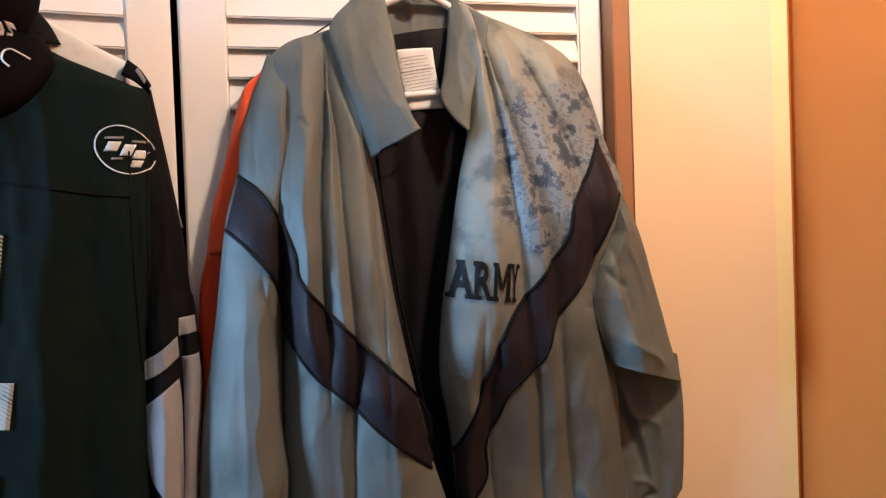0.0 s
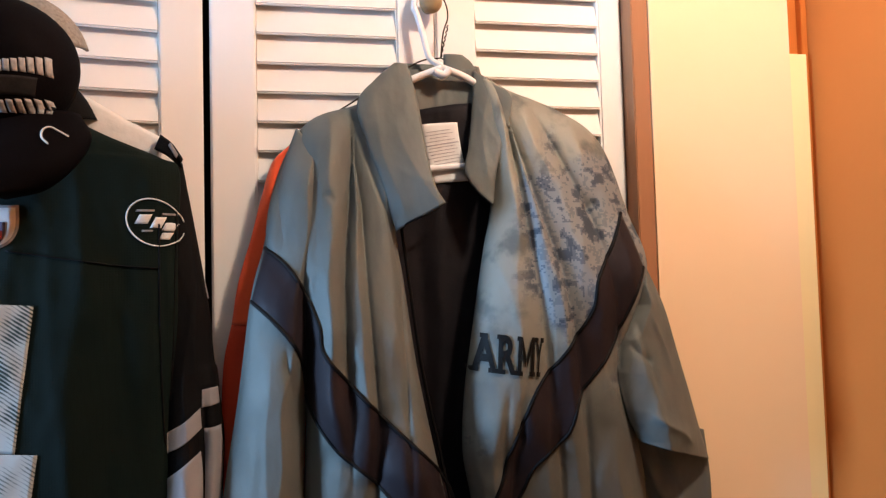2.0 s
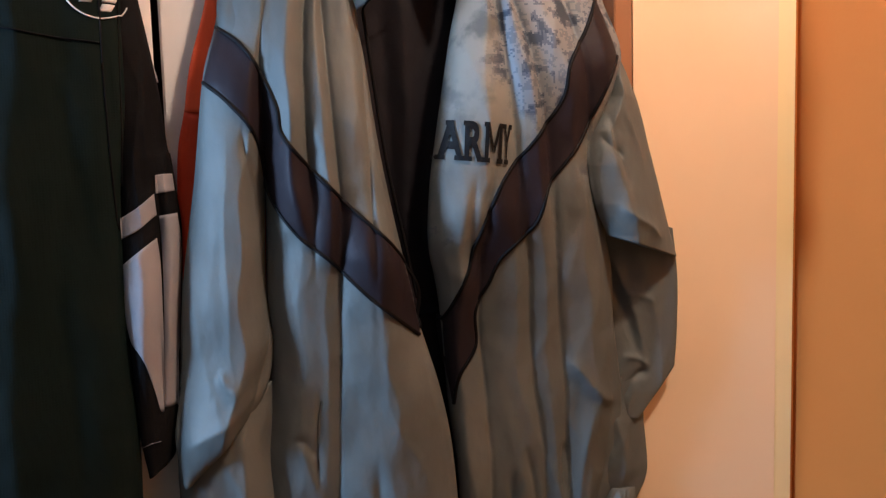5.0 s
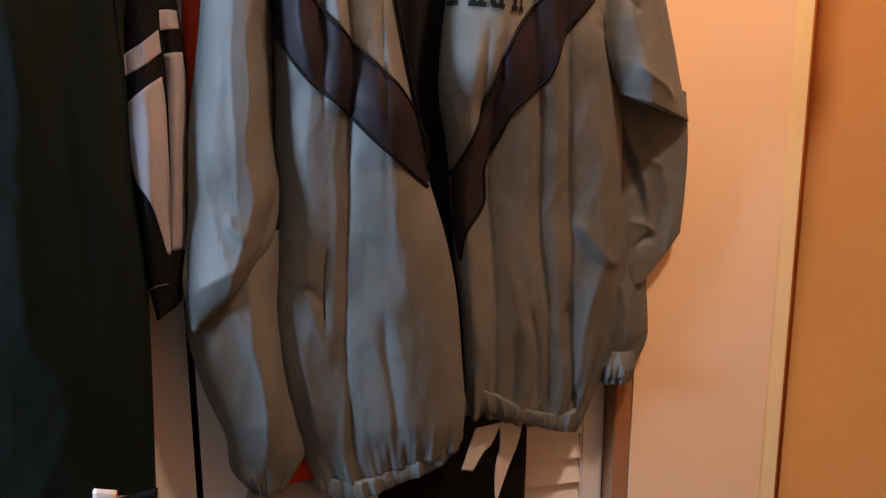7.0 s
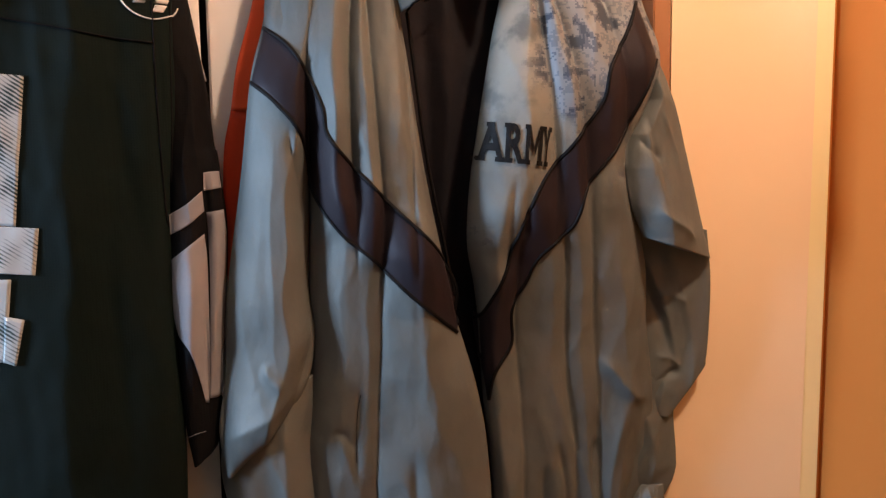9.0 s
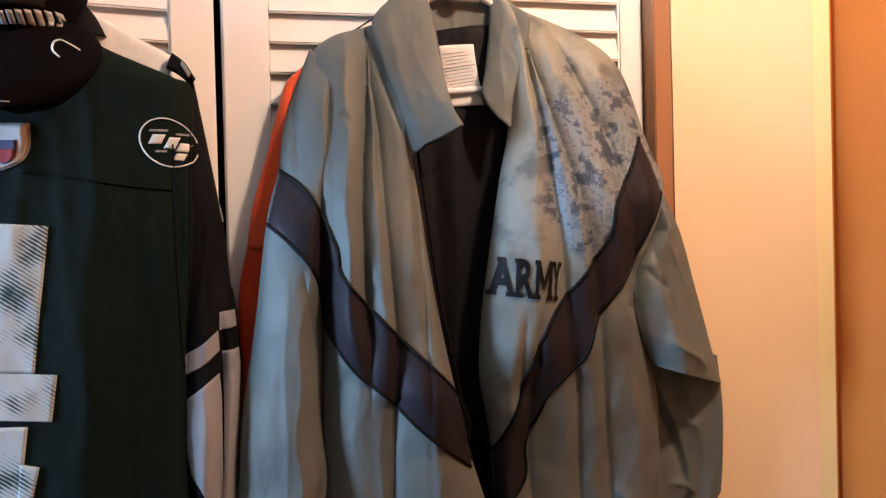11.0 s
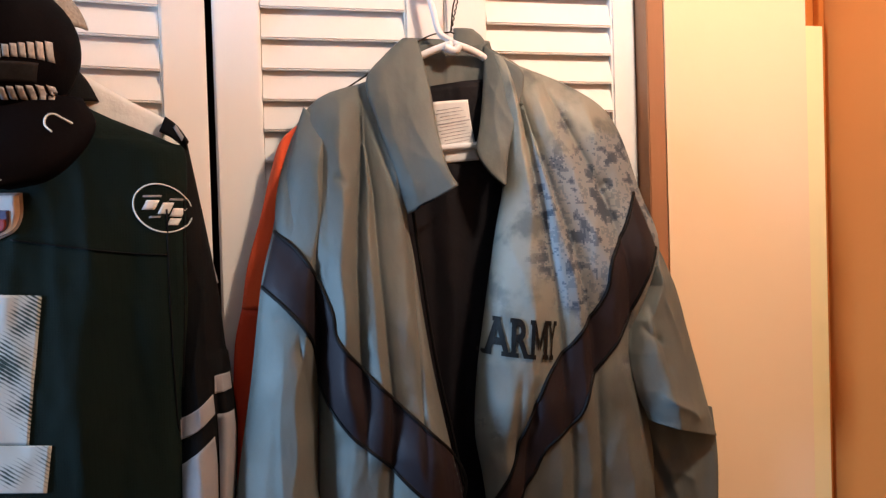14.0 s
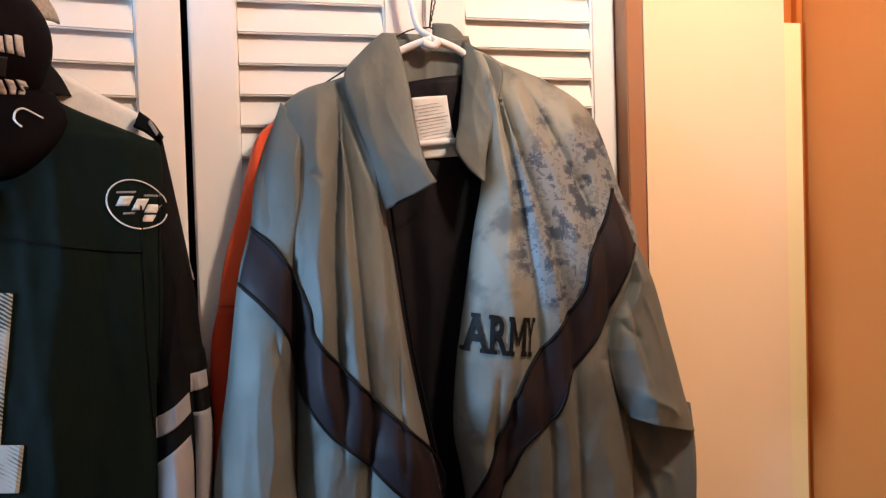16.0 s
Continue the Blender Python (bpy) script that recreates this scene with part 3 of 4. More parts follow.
fl = cloth("front_panel", jacket, NYLON,
           [(-0.109, -0.014, 1.753), (-0.173, -0.018, 1.727), (-0.210, -0.028, 1.664), (-0.227, -0.046, 1.561), (-0.188, -0.056, 1.448), (-0.182, -0.058, 1.364), (-0.186, -0.058, 1.252), (-0.185, -0.058, 1.191), (-0.189, -0.056, 1.115), (-0.196, -0.055, 1.044), (-0.191, -0.054, 0.940), (-0.170, -0.053, 0.853), (-0.144, -0.052, 0.788)],
           [(-0.066, -0.030, 1.740), (-0.065, -0.042, 1.678), (-0.064, -0.052, 1.580), (-0.056, -0.058, 1.515), (-0.043, -0.068, 1.407), (-0.027, -0.076, 1.315), (-0.013, -0.082, 1.245), (-0.005, -0.084, 1.203), (0.017, -0.086, 1.126), (0.031, -0.086, 1.053), (0.039, -0.084, 0.961), (0.043, -0.082, 0.887), (0.036, -0.078, 0.836)], [0.008, 0.028, 0.044, 0.038, 0.024, 0.012, 0.004],
           [([(-0.1750, 1.6880), (-0.1650, 1.4750)], 0.012, -0.005), ([(-0.1310, 1.1170), (-0.1350, 1.0150)], 0.004, -0.004), ([(-0.0610, 1.0280), (-0.0490, 0.8450)], 0.010, -0.006),
            ([(-0.1550, 1.6250), (-0.1420, 1.6150)], 0.004, -0.004), ([(-0.1120, 0.9430), (-0.1090, 0.8050)], 0.010, 0.006), ([(-0.1600, 1.0700), (-0.1350, 1.0500)], 0.006, -0.004)],
           96, 240, wrinkle=0.0021, gather=(0.92, 0.003, 7), seed=11.0, lobes=[
               (LV0, LVA, 0.021, 0.62), (LVA, LVB, 0.011, 0.6), (LVB, LVE, 0.013, 0.65), (LVC, LVE, 0.006, 0.5),
               (LW0, LW1, 0.010, 0.45), (LW1, LWE, 0.016, 0.5)])
fr = cloth("front_panel", jacket, CAMO,
           [(0.063, -0.028, 1.789), (0.065, -0.044, 1.693), (0.063, -0.056, 1.615), (0.048, -0.064, 1.549), (0.027, -0.073, 1.440), (0.015, -0.078, 1.370), (0.011, -0.078, 1.300), (0.020, -0.074, 1.246), (0.026, -0.070, 1.198), (0.033, -0.065, 1.100), (0.043, -0.062, 1.016), (0.048, -0.058, 0.945), (0.050, -0.055, 0.873)],
           [(0.092, -0.014, 1.780), (0.173, -0.018, 1.749), (0.230, -0.028, 1.702), (0.259, -0.044, 1.605), (0.276, -0.062, 1.522), (0.234, -0.066, 1.424), (0.236, -0.066, 1.356), (0.251, -0.064, 1.304), (0.263, -0.060, 1.251), (0.267, -0.056, 1.180), (0.280, -0.052, 1.062), (0.268, -0.048, 0.955), (0.242, -0.046, 0.882), (0.218, -0.045, 0.829)], [0.010, 0.026, 0.042, 0.034, 0.014, 0.004, 0.001],
           [([(0.2000, 1.6150), (0.1850, 1.6000)], 0.005, -0.005), ([(0.0620, 1.3700), (0.0560, 1.2700)], 0.006, -0.005), ([(0.0800, 1.3650), (0.0780, 1.3100)], 0.005, -0.004),
            ([(0.1960, 1.1300), (0.2600, 1.0730)], 0.010, 0.008), ([(0.1410, 1.0140), (0.1580, 0.8800)], 0.007, -0.008), ([(0.1900, 1.0200), (0.1930, 0.9500)], 0.004, -0.007),
            ([(0.1200, 0.9800), (0.1150, 0.8900)], 0.006, -0.006), ([(0.2300, 1.0600), (0.2050, 0.9000)], 0.010, 0.007)],
           96, 240, wrinkle=0.0021, gather=(0.91, 0.005, 6), seed=17.0, label="grey-green nylon with faded pixel camouflage", lobes=[
               (RV0, RVE, 0.013, 0.62), (RVE, RVF, 0.010, 0.6), (RVF, RVG, 0.009, 0.5), (RVG, RVH, 0.008, 0.5),
               (RW0, RWJ, 0.013, 0.5), (RWJ, RWK, 0.006, 0.7), (RWK, RWL, 0.006, 0.5), (RWL, RWR, 0.010, 0.6)])
sl = cloth("sleeve", jacket, NYLON,
           [(-0.188, -0.026, 1.718), (-0.214, -0.034, 1.641), (-0.231, -0.042, 1.562), (-0.246, -0.064, 1.499), (-0.262, -0.062, 1.382), (-0.281, -0.062, 1.260), (-0.289, -0.064, 1.148), (-0.299, -0.068, 1.082), (-0.292, -0.072, 1.026)],
           [(-0.145, -0.030, 1.664), (-0.155, -0.045, 1.589), (-0.168, -0.055, 1.503), (-0.178, -0.060, 1.447), (-0.181, -0.062, 1.378), (-0.186, -0.064, 1.253), (-0.181, -0.068, 1.185), (-0.202, -0.072, 1.112), (-0.283, -0.074, 1.024)], [0.008, 0.010, 0.012, 0.012, 0.014, 0.012],
           [([(-0.2410, 1.1600), (-0.2250, 1.1360)], 0.005, 0.006), ([(-0.2800, 1.0720), (-0.2010, 1.1350)], 0.010, 0.006), ([(-0.2020, 1.4300), (-0.1930, 1.3300)], 0.005, -0.006)],
           60, 150, back=0.012, seed=21.0, wrinkle=0.0018, lobes=[
               ([(-0.205, 1.690), (-0.222, 1.610), (-0.246, 1.499), (-0.262, 1.382), (-0.281, 1.260), (-0.289, 1.148), (-0.295, 1.040)],
                [(-0.150, 1.690), (-0.152, 1.610), (-0.174, 1.470), (-0.183, 1.378), (-0.186, 1.253), (-0.186, 1.185), (-0.220, 1.080)], 0.030, 0.72)])
fa = cloth("forearm", jacket, NYLON,
           [(-0.293, -0.050, 1.091), (-0.300, -0.050, 1.018), (-0.284, -0.050, 0.940), (-0.262, -0.051, 0.878), (-0.257, -0.053, 0.832), (-0.237, -0.055, 0.803)],
           [(-0.180, -0.050, 1.142), (-0.182, -0.050, 1.057), (-0.180, -0.050, 0.968), (-0.170, -0.051, 0.892), (-0.163, -0.053, 0.845), (-0.190, -0.055, 0.800)], [0.03, 0.03, 0.028, 0.014],
           [([(-0.2160, 1.0910), (-0.2130, 0.8580)], 0.016, 0.010), ([(-0.1900, 1.0760), (-0.1880, 0.8710)], 0.010, -0.006)], 44, 90, back=0.012, gather=(0.86, 0.006, 8), seed=23.0)
su = cloth("upper_sleeve", jacket, NYLON,
           [(0.250, -0.074, 1.476), (0.224, -0.082, 1.432), (0.218, -0.088, 1.389), (0.227, -0.090, 1.340), (0.246, -0.088, 1.299)],
           [(0.274, -0.066, 1.527), (0.300, -0.062, 1.473), (0.323, -0.060, 1.393), (0.342, -0.060, 1.321), (0.357, -0.062, 1.264)], [0.002, 0.006, 0.008, 0.010, 0.010],
           [([(0.2480, 1.4500), (0.2680, 1.3600)], 0.007, -0.005), ([(0.2600, 1.3350), (0.3150, 1.2950)], 0.008, 0.007), ([(0.2700, 1.4600), (0.2950, 1.3900)], 0.006, 0.004),
            ([(0.2350, 1.4250), (0.2600, 1.4000)], 0.005, -0.004)],
           50, 110, back=0.012, seed=27.0, wrinkle=0.0025, lobes=[
               ([(0.250, 1.476), (0.224, 1.432), (0.218, 1.389), (0.227, 1.340), (0.246, 1.299)],
                [(0.274, 1.527), (0.300, 1.473), (0.323, 1.393), (0.342, 1.321), (0.357, 1.264)], 0.020, 0.32)])
sr = cloth("lower_sleeve", jacket, NYLON,
           [(0.246, -0.034, 1.332), (0.248, -0.034, 1.258), (0.253, -0.036, 1.178), (0.266, -0.040, 1.091), (0.287, -0.044, 1.043)],
           [(0.353, -0.060, 1.303), (0.361, -0.058, 1.238), (0.362, -0.056, 1.177), (0.359, -0.055, 1.122), (0.353, -0.054, 1.103), (0.305, -0.052, 1.041)], [0.004, 0.006, 0.006, 0.005],
           [([(0.2570, 1.2900), (0.3050, 1.1230)], 0.018, -0.012), ([(0.2740, 1.2690), (0.3140, 1.1320)], 0.010, 0.007), ([(0.2890, 1.2160), (0.3270, 1.2050)], 0.008, 0.004),
            ([(0.2900, 1.1290), (0.3190, 1.1170)], 0.006, 0.004), ([(0.2840, 1.0810), (0.3150, 1.1090)], 0.006, -0.006)],
           50, 110, back=0.012, seed=28.0, wrinkle=0.0025)
fb = cloth("forearm", jacket, NYLON,
           [(0.244, -0.042, 1.108), (0.246, -0.042, 1.046), (0.248, -0.042, 0.980), (0.258, -0.042, 0.929)],
           [(0.321, -0.042, 1.090), (0.318, -0.042, 1.042), (0.323, -0.042, 0.966), (0.307, -0.042, 0.925)], [0.006, 0.010, 0.012, 0.010],
           [([(0.2740, 1.0500), (0.2820, 0.9530)], 0.012, 0.006)], 30, 60, back=0.012, seed=29.0)
cloth("cuff", jacket, NYLON, [(0.265, -0.046, 0.946), (0.252, -0.046, 0.922), (0.253, -0.046, 0.900)],
           [(0.302, -0.046, 0.943), (0.301, -0.046, 0.918), (0.294, -0.046, 0.900)], [0.006, 0.016, 0.014],
      [([(0.2580, 0.9390), (0.2550, 0.9100)], 0.005, 0.006), ([(0.2750, 0.9370), (0.2720, 0.9100)], 0.004, 0.007)], 30, 20, back=0.012, gather=(0.0, 0.004, 4), seed=31.0, label="gathered elastic cuff")
# elastic hem, puckered


def hem_band(parent, top, bottom, n, seed):
    k = np.linspace(0.03, 0.97, n)
    t, b = curve(top, k), curve(bottom, k)
    rng = random.Random(seed)
    folds = [([(p[0], p[2] + 0.004), (q[0] + rng.uniform(-0.004, 0.004), q[2] - 0.004)], rng.uniform(0.0025, 0.0045), rng.uniform(-0.003, 0.005)) for p, q in zip(t, b)]
    return cloth("hem", parent, NYLON, top, bottom, 0.004, folds, 16, 150, wrinkle=0.0025, seed=seed, label="gathered elastic hem")


hem_band(jacket, [(-0.156, -0.048, 0.812), (-0.103, -0.062, 0.802), (-0.047, -0.068, 0.818), (0.006, -0.070, 0.840), (0.043, -0.068, 0.876)],
           [(-0.147, -0.048, 0.783), (-0.100, -0.060, 0.772), (-0.043, -0.066, 0.791), (0.013, -0.068, 0.812), (0.044, -0.066, 0.846)], 26, 81.0)
hem_band(jacket, [(0.047, -0.058, 0.906), (0.070, -0.060, 0.913), (0.094, -0.059, 0.902), (0.135, -0.056, 0.878), (0.183, -0.053, 0.863), (0.223, -0.050, 0.869)],
           [(0.048, -0.056, 0.876), (0.069, -0.057, 0.878), (0.096, -0.056, 0.869), (0.137, -0.053, 0.853), (0.186, -0.050, 0.835), (0.216, -0.047, 0.830)], 24, 83.0)
# collar
cl = cloth("collar", jacket, NYLON, [(-0.058, -0.020, 1.809), (-0.084, -0.030, 1.784), (-0.109, -0.042, 1.750), (-0.101, -0.060, 1.696), (-0.085, -0.072, 1.643), (-0.067, -0.080, 1.578)],
           [(-0.038, -0.020, 1.807), (-0.035, -0.036, 1.784), (-0.030, -0.058, 1.737), (-0.025, -0.080, 1.674), (-0.018, -0.096, 1.633), (-0.007, -0.102, 1.611)], 0.006,
           [([(-0.0880, 1.7330), (-0.0620, 1.6020)], 0.012, 0.003), ([(-0.0610, 1.6600), (-0.0100, 1.6230)], 0.010, 0.002)], 40, 70, seed=41.0, wrinkle=0.002, label="turned-down stand collar")
cr = cloth("collar", jacket, NYLON, [(0.052, -0.018, 1.801), (0.047, -0.032, 1.749), (0.037, -0.048, 1.692), (0.028, -0.062, 1.656), (0.040, -0.072, 1.630), (0.058, -0.078, 1.611)],
           [(0.055, -0.020, 1.801), (0.079, -0.034, 1.781), (0.099, -0.046, 1.759), (0.085, -0.058, 1.707), (0.068, -0.068, 1.652), (0.062, -0.074, 1.614)], 0.003,
           [([(0.0630, 1.7580), (0.0520, 1.6460)], 0.010, 0.003)], 40, 70, seed=43.0, wrinkle=0.002, label="turned-down stand collar")
cloth("collar_back", jacket, NYLON, [(-0.066, -0.018, 1.802), (-0.039, -0.018, 1.797), (-0.028, -0.018, 1.743)],
           [(0.061, -0.018, 1.806), (0.053, -0.018, 1.798), (0.052, -0.018, 1.753)], -0.004, [], 40, 20, seed=44.0, wrinkle=0.0015)
cloth("collar_rim", jacket, NYLON, [(-0.055, -0.008, 1.813), (-0.061, -0.008, 1.801), (-0.065, -0.008, 1.783)],
           [(0.064, -0.008, 1.812), (0.068, -0.008, 1.799), (0.078, -0.008, 1.779)], 0.0, [], 30, 10, seed=45.0, wrinkle=0.002)
cloth("collar_rim", jacket, NYLON, [(0.014, -0.010, 1.827), (0.014, -0.010, 1.816), (0.013, -0.010, 1.801)],
           [(0.041, -0.012, 1.826), (0.053, -0.012, 1.816), (0.059, -0.012, 1.802)], 0.004, [], 20, 10, seed=46.0, wrinkle=0.001)
# chevrons
jd = Drape([fl, fr, sl], -0.06)
LT, LB = [(-0.2285, 1.5610), (-0.2021, 1.5368), (-0.1825, 1.5062), (-0.1650, 1.4636), (-0.1600, 1.4315), (-0.1334, 1.3967), (-0.0893, 1.3500), (-0.0297, 1.2897), (-0.0006, 1.2416), (-0.0057, 1.1977)], [(-0.2450, 1.4950), (-0.2161, 1.4682), (-0.1887, 1.4297), (-0.1773, 1.3655), (-0.1484, 1.3183), (-0.1109, 1.2857), (-0.0724, 1.2460), (-0.0413, 1.2189), (-0.0072, 1.1898)]
lc = band("chevron", jacket, BROWN, LT, LB, jd, 0.002, 16, 120, "dark plum chevron band")
piping("piping", jacket, BLACKPIPE, LT, jd, label="black piping")
piping("piping", jacket, BLACKPIPE, LB, jd, label="black piping")
RT, RB = [(0.2372, 1.5996), (0.2110, 1.5491), (0.1858, 1.5107), (0.1753, 1.4686), (0.1358, 1.4179), (0.0958, 1.3701), (0.0648, 1.2995), (0.0622, 1.2958), (0.0557, 1.2654), (0.0304, 1.2109), (0.0220, 1.1990), (0.0369, 1.0963)], [(0.2610, 1.5266), (0.2258, 1.4595), (0.2038, 1.4213), (0.1578, 1.3653), (0.1388, 1.3189), (0.0980, 1.2800), (0.0836, 1.2500), (0.0658, 1.2120), (0.0672, 1.1680), (0.0446, 1.1312), (0.0385, 1.0931)]
rc = band("chevron", jacket, BROWN, RT, RB, jd, 0.002, 16, 120, "dark plum chevron band")
piping("piping", jacket, BLACKPIPE, RT[:-1], jd, label="black piping")
piping("piping", jacket, BLACKPIPE, RB, jd, label="black piping")
# front zip along the opening edge
piping("zip", jacket, BLACKPIPE, [(-0.0574, 1.5808), (-0.0496, 1.5143), (-0.0352, 1.4019), (-0.0166, 1.3054), (-0.0021, 1.2296)], jd, 0.0022, label="black zip")
piping("seam", jacket, BLACKPIPE, [(0.0020, 1.6170), (-0.0185, 1.6028), (-0.0525, 1.5878), (-0.0574, 1.5808)], Drape([cl, fl], -0.06), 0.0014, label="black seam edge")
piping("pocket_seam", jacket, BLACKPIPE, [(-0.1286, 1.1169), (-0.1331, 1.0879), (-0.1350, 1.0292)], jd, 0.0004, label="dark pocket seam")
# the word on the chest, in slab letters
A0, A1, A2 = [(0.0221, 1.4016), (0.1062, 1.3919), (0.0337, 1.4492)]


SERIFS = {"A": (((-0.10, 0.28), (0.66, 1.06)), ((0.32, 0.62),)), "R": (((-0.08, 0.40), (0.74, 1.10)), ((-0.08, 0.25),)),
          "M": (((-0.07, 0.30), (0.70, 1.07)), ((-0.07, 0.16), (0.84, 1.07))), "Y": (((0.24, 0.76),), ((-0.08, 0.36), (0.64, 1.08)))}
SLOTS = {"A": (0.0, 0.32), "R": (0.335, 0.585), "M": (0.60, 0.86), "Y": (0.87, 1.0)}


# the third letter is drawn stroke by stroke, so that it stays open where the fold squeezes it
STROKES_M = [[(0.0, 0.0), (0.21, 0.0), (0.21, 1.0), (0.0, 1.0)], [(0.79, 0.0), (1.0, 0.0), (1.0, 1.0), (0.79, 1.0)],
             [(0.215, 1.0), (0.215, 0.66), (0.44, 0.22), (0.50, 0.44)], [(0.785, 1.0), (0.505, 0.44), (0.56, 0.22), (0.785, 0.66)]]


def chest_word():
    """The word in the built-in font, a slot for each letter, with slab serifs, laid on the cloth."""
    out = bmesh.new()
    for letter, (s0, s1) in SLOTS.items():
        cu = bpy.data.curves.new("word", "FONT")
        cu.body, cu.size, cu.offset = letter, 1.0, 0.030 if letter in "AR" else 0.010
        tmp = new("word", cu)
        me = bpy.data.meshes.new_from_object(tmp.evaluated_get(bpy.context.evaluated_depsgraph_get()))
        bpy.data.objects.remove(tmp)
        bm = bmesh.new()
        if letter == "M":
            for quad in STROKES_M:
                bm.faces.new([bm.verts.new((x, y, 0.0)) for x, y in quad])
        else:
            bm.from_mesh(me)
        x0, x1 = min(v.co.x for v in bm.verts), max(v.co.x for v in bm.verts)
        y0, y1 = min(v.co.y for v in bm.verts), max(v.co.y for v in bm.verts)
        for v in bm.verts:
            v.co = ((v.co.x - x0) / (x1 - x0), (v.co.y - y0) / (y1 - y0), 0)
        for level, bars in zip((0.06, 0.94), SERIFS[letter]):
            for a, b in bars:
                bmesh.ops.create_grid(bm, x_segments=4, y_segments=1, size=0.5, matrix=Matrix.Translation(((a + b) / 2, level, 0.02)) @ Matrix.Diagonal((b - a, 0.12, 1, 1)))
        bmesh.ops.triangulate(bm, faces=bm.faces)
        for _ in range(4):
            bmesh.ops.subdivide_edges(bm, edges=[e for e in bm.edges if e.calc_length() > 0.10], cuts=1)
            bmesh.ops.triangulate(bm, faces=bm.faces)
        for v in bm.verts:
            s, t, lift = s0 + v.co.x * (s1 - s0), v.co.y, v.co.z
            x = A0[0] + s * (A1[0] - A0[0]) + t * 0.004
            z = A0[1] + s * (A1[1] - A0[1]) + t * (A2[1] - A0[1])
            v.co = (x, jd.y(x, z) - 0.0022 - 0.01 * lift, z)
        tmp_me = bpy.data.meshes.new("letter")
        bm.to_mesh(tmp_me)
        bm.free()
        out.from_mesh(tmp_me)
        bpy.data.meshes.remove(tmp_me)
    part("lettering", out, PRINT, jacket, "black slab lettering", True)


chest_word()
# care label
lab = cloth("care_label", jacket, LABEL, [(-0.023, -0.026, 1.725), (-0.018, -0.026, 1.692), (-0.009, -0.026, 1.645)],
           [(0.027, -0.026, 1.729), (0.031, -0.026, 1.696), (0.040, -0.026, 1.649)], 0.003, [], 16, 20, thick=0.001, wrinkle=0.001, label="white printed care label")
labd = Drape([lab], -0.026)
for k, (a, b, h) in enumerate([(0.2, 0.8, 2), (0.15, 0.85, 2), (0.25, 0.75, 2), (0.12, 0.88, 2), (0.08, 0.95, 4), (0.2, 0.85, 2), (0.15, 0.9, 2), (0.2, 0.8, 2), (0.1, 0.9, 2), (0.25, 0.9, 2), (0.15, 0.85, 2)]):
    c0, c1 = [(-0.0271, 1.7124), (0.0272, 1.7208)]
    d0, d1 = [(-0.0201, 1.6678), (0.0354, 1.6781)]
    f = k / 10
    p0 = (c0[0] + (d0[0] - c0[0]) * f, c0[1] + (d0[1] - c0[1]) * f)
    p1 = (c1[0] + (d1[0] - c1[0]) * f, c1[1] + (d1[1] - c1[1]) * f)
    q0 = (p0[0] + (p1[0] - p0[0]) * a, p0[1] + (p1[1] - p0[1]) * a)
    q1 = (p0[0] + (p1[0] - p0[0]) * b, p0[1] + (p1[1] - p0[1]) * b)
    t = h * 0.00042
    band("print_bar", lab, LABELINK, [q0, q1], [(q0[0], q0[1] - t), (q1[0], q1[1] - t)], labd, 0.0005, 3, 8, back=0.0003)

# ---- hangers and knob ----
KX, KZ = [(-0.0050, 1.8950)][0]
knob = empty("door_knob", "small round worn wooden door knob", "knob")
bm = bmesh.new()
bmesh.ops.create_uvsphere(bm, u_segments=24, v_segments=14, radius=0.016, matrix=Matrix.Translation((KX, -0.024, KZ)) @ Matrix.Diagonal((1, 0.7, 1, 1)))
part("head", bm, KNOB, knob, smooth=True)
bm = bmesh.new()
bmesh.ops.create_cone(bm, cap_ends=True, segments=20, radius1=0.009, radius2=0.007, depth=0.022, matrix=Matrix.Translation((KX, -0.008, KZ)) @ Matrix.Rotation(radians(90), 4, "X"))
part("stem", bm, KNOB, knob, smooth=True)

hanger = empty("clothes_hanger", "white plastic tubular clothes hanger holding the jacket", "hanger")
H = [(0.0060, 1.8030), (-0.0100, 1.8160), (-0.0170, 1.8470), (-0.0240, 1.8770), (-0.0270, 1.8920), (-0.0160, 1.9230), (0.0030, 1.9170)]
tube("hook", hanger, PLASTIC, [(x, -0.034 + 0.004 * i, z) for i, (x, z) in enumerate(H)], 0.0042, 12)
S = [(0.0060, 1.8010), (-0.0390, 1.7830), (-0.1070, 1.7420), (-0.1740, 1.6930)]
tube("arm", hanger, PLASTIC, [(x, -0.034 + 0.009 * i, z) for i, (x, z) in enumerate(S)], 0.0050, 12)
S = [(0.0060, 1.8010), (0.0450, 1.7890), (0.1010, 1.7540), (0.1980, 1.7040)]
tube("arm", hanger, PLASTIC, [(x, -0.034 + 0.009 * i, z) for i, (x, z) in enumerate(S)], 0.0050, 12)
S = [(-0.0720, 1.6610), (-0.0190, 1.6640), (0.0360, 1.6680), (0.0750, 1.6690)]
tube("crossbar", hanger, PLASTIC, [(x, -0.032, z) for i, (x, z) in enumerate(S)], 0.0046, 12)
S = [(-0.0050, 1.7950), (0.0080, 1.7910), (0.0170, 1.7990)]
tube("neck", hanger, PLASTIC, [(x, -0.036, z) for i, (x, z) in enumerate(S)], 0.0052, 12)

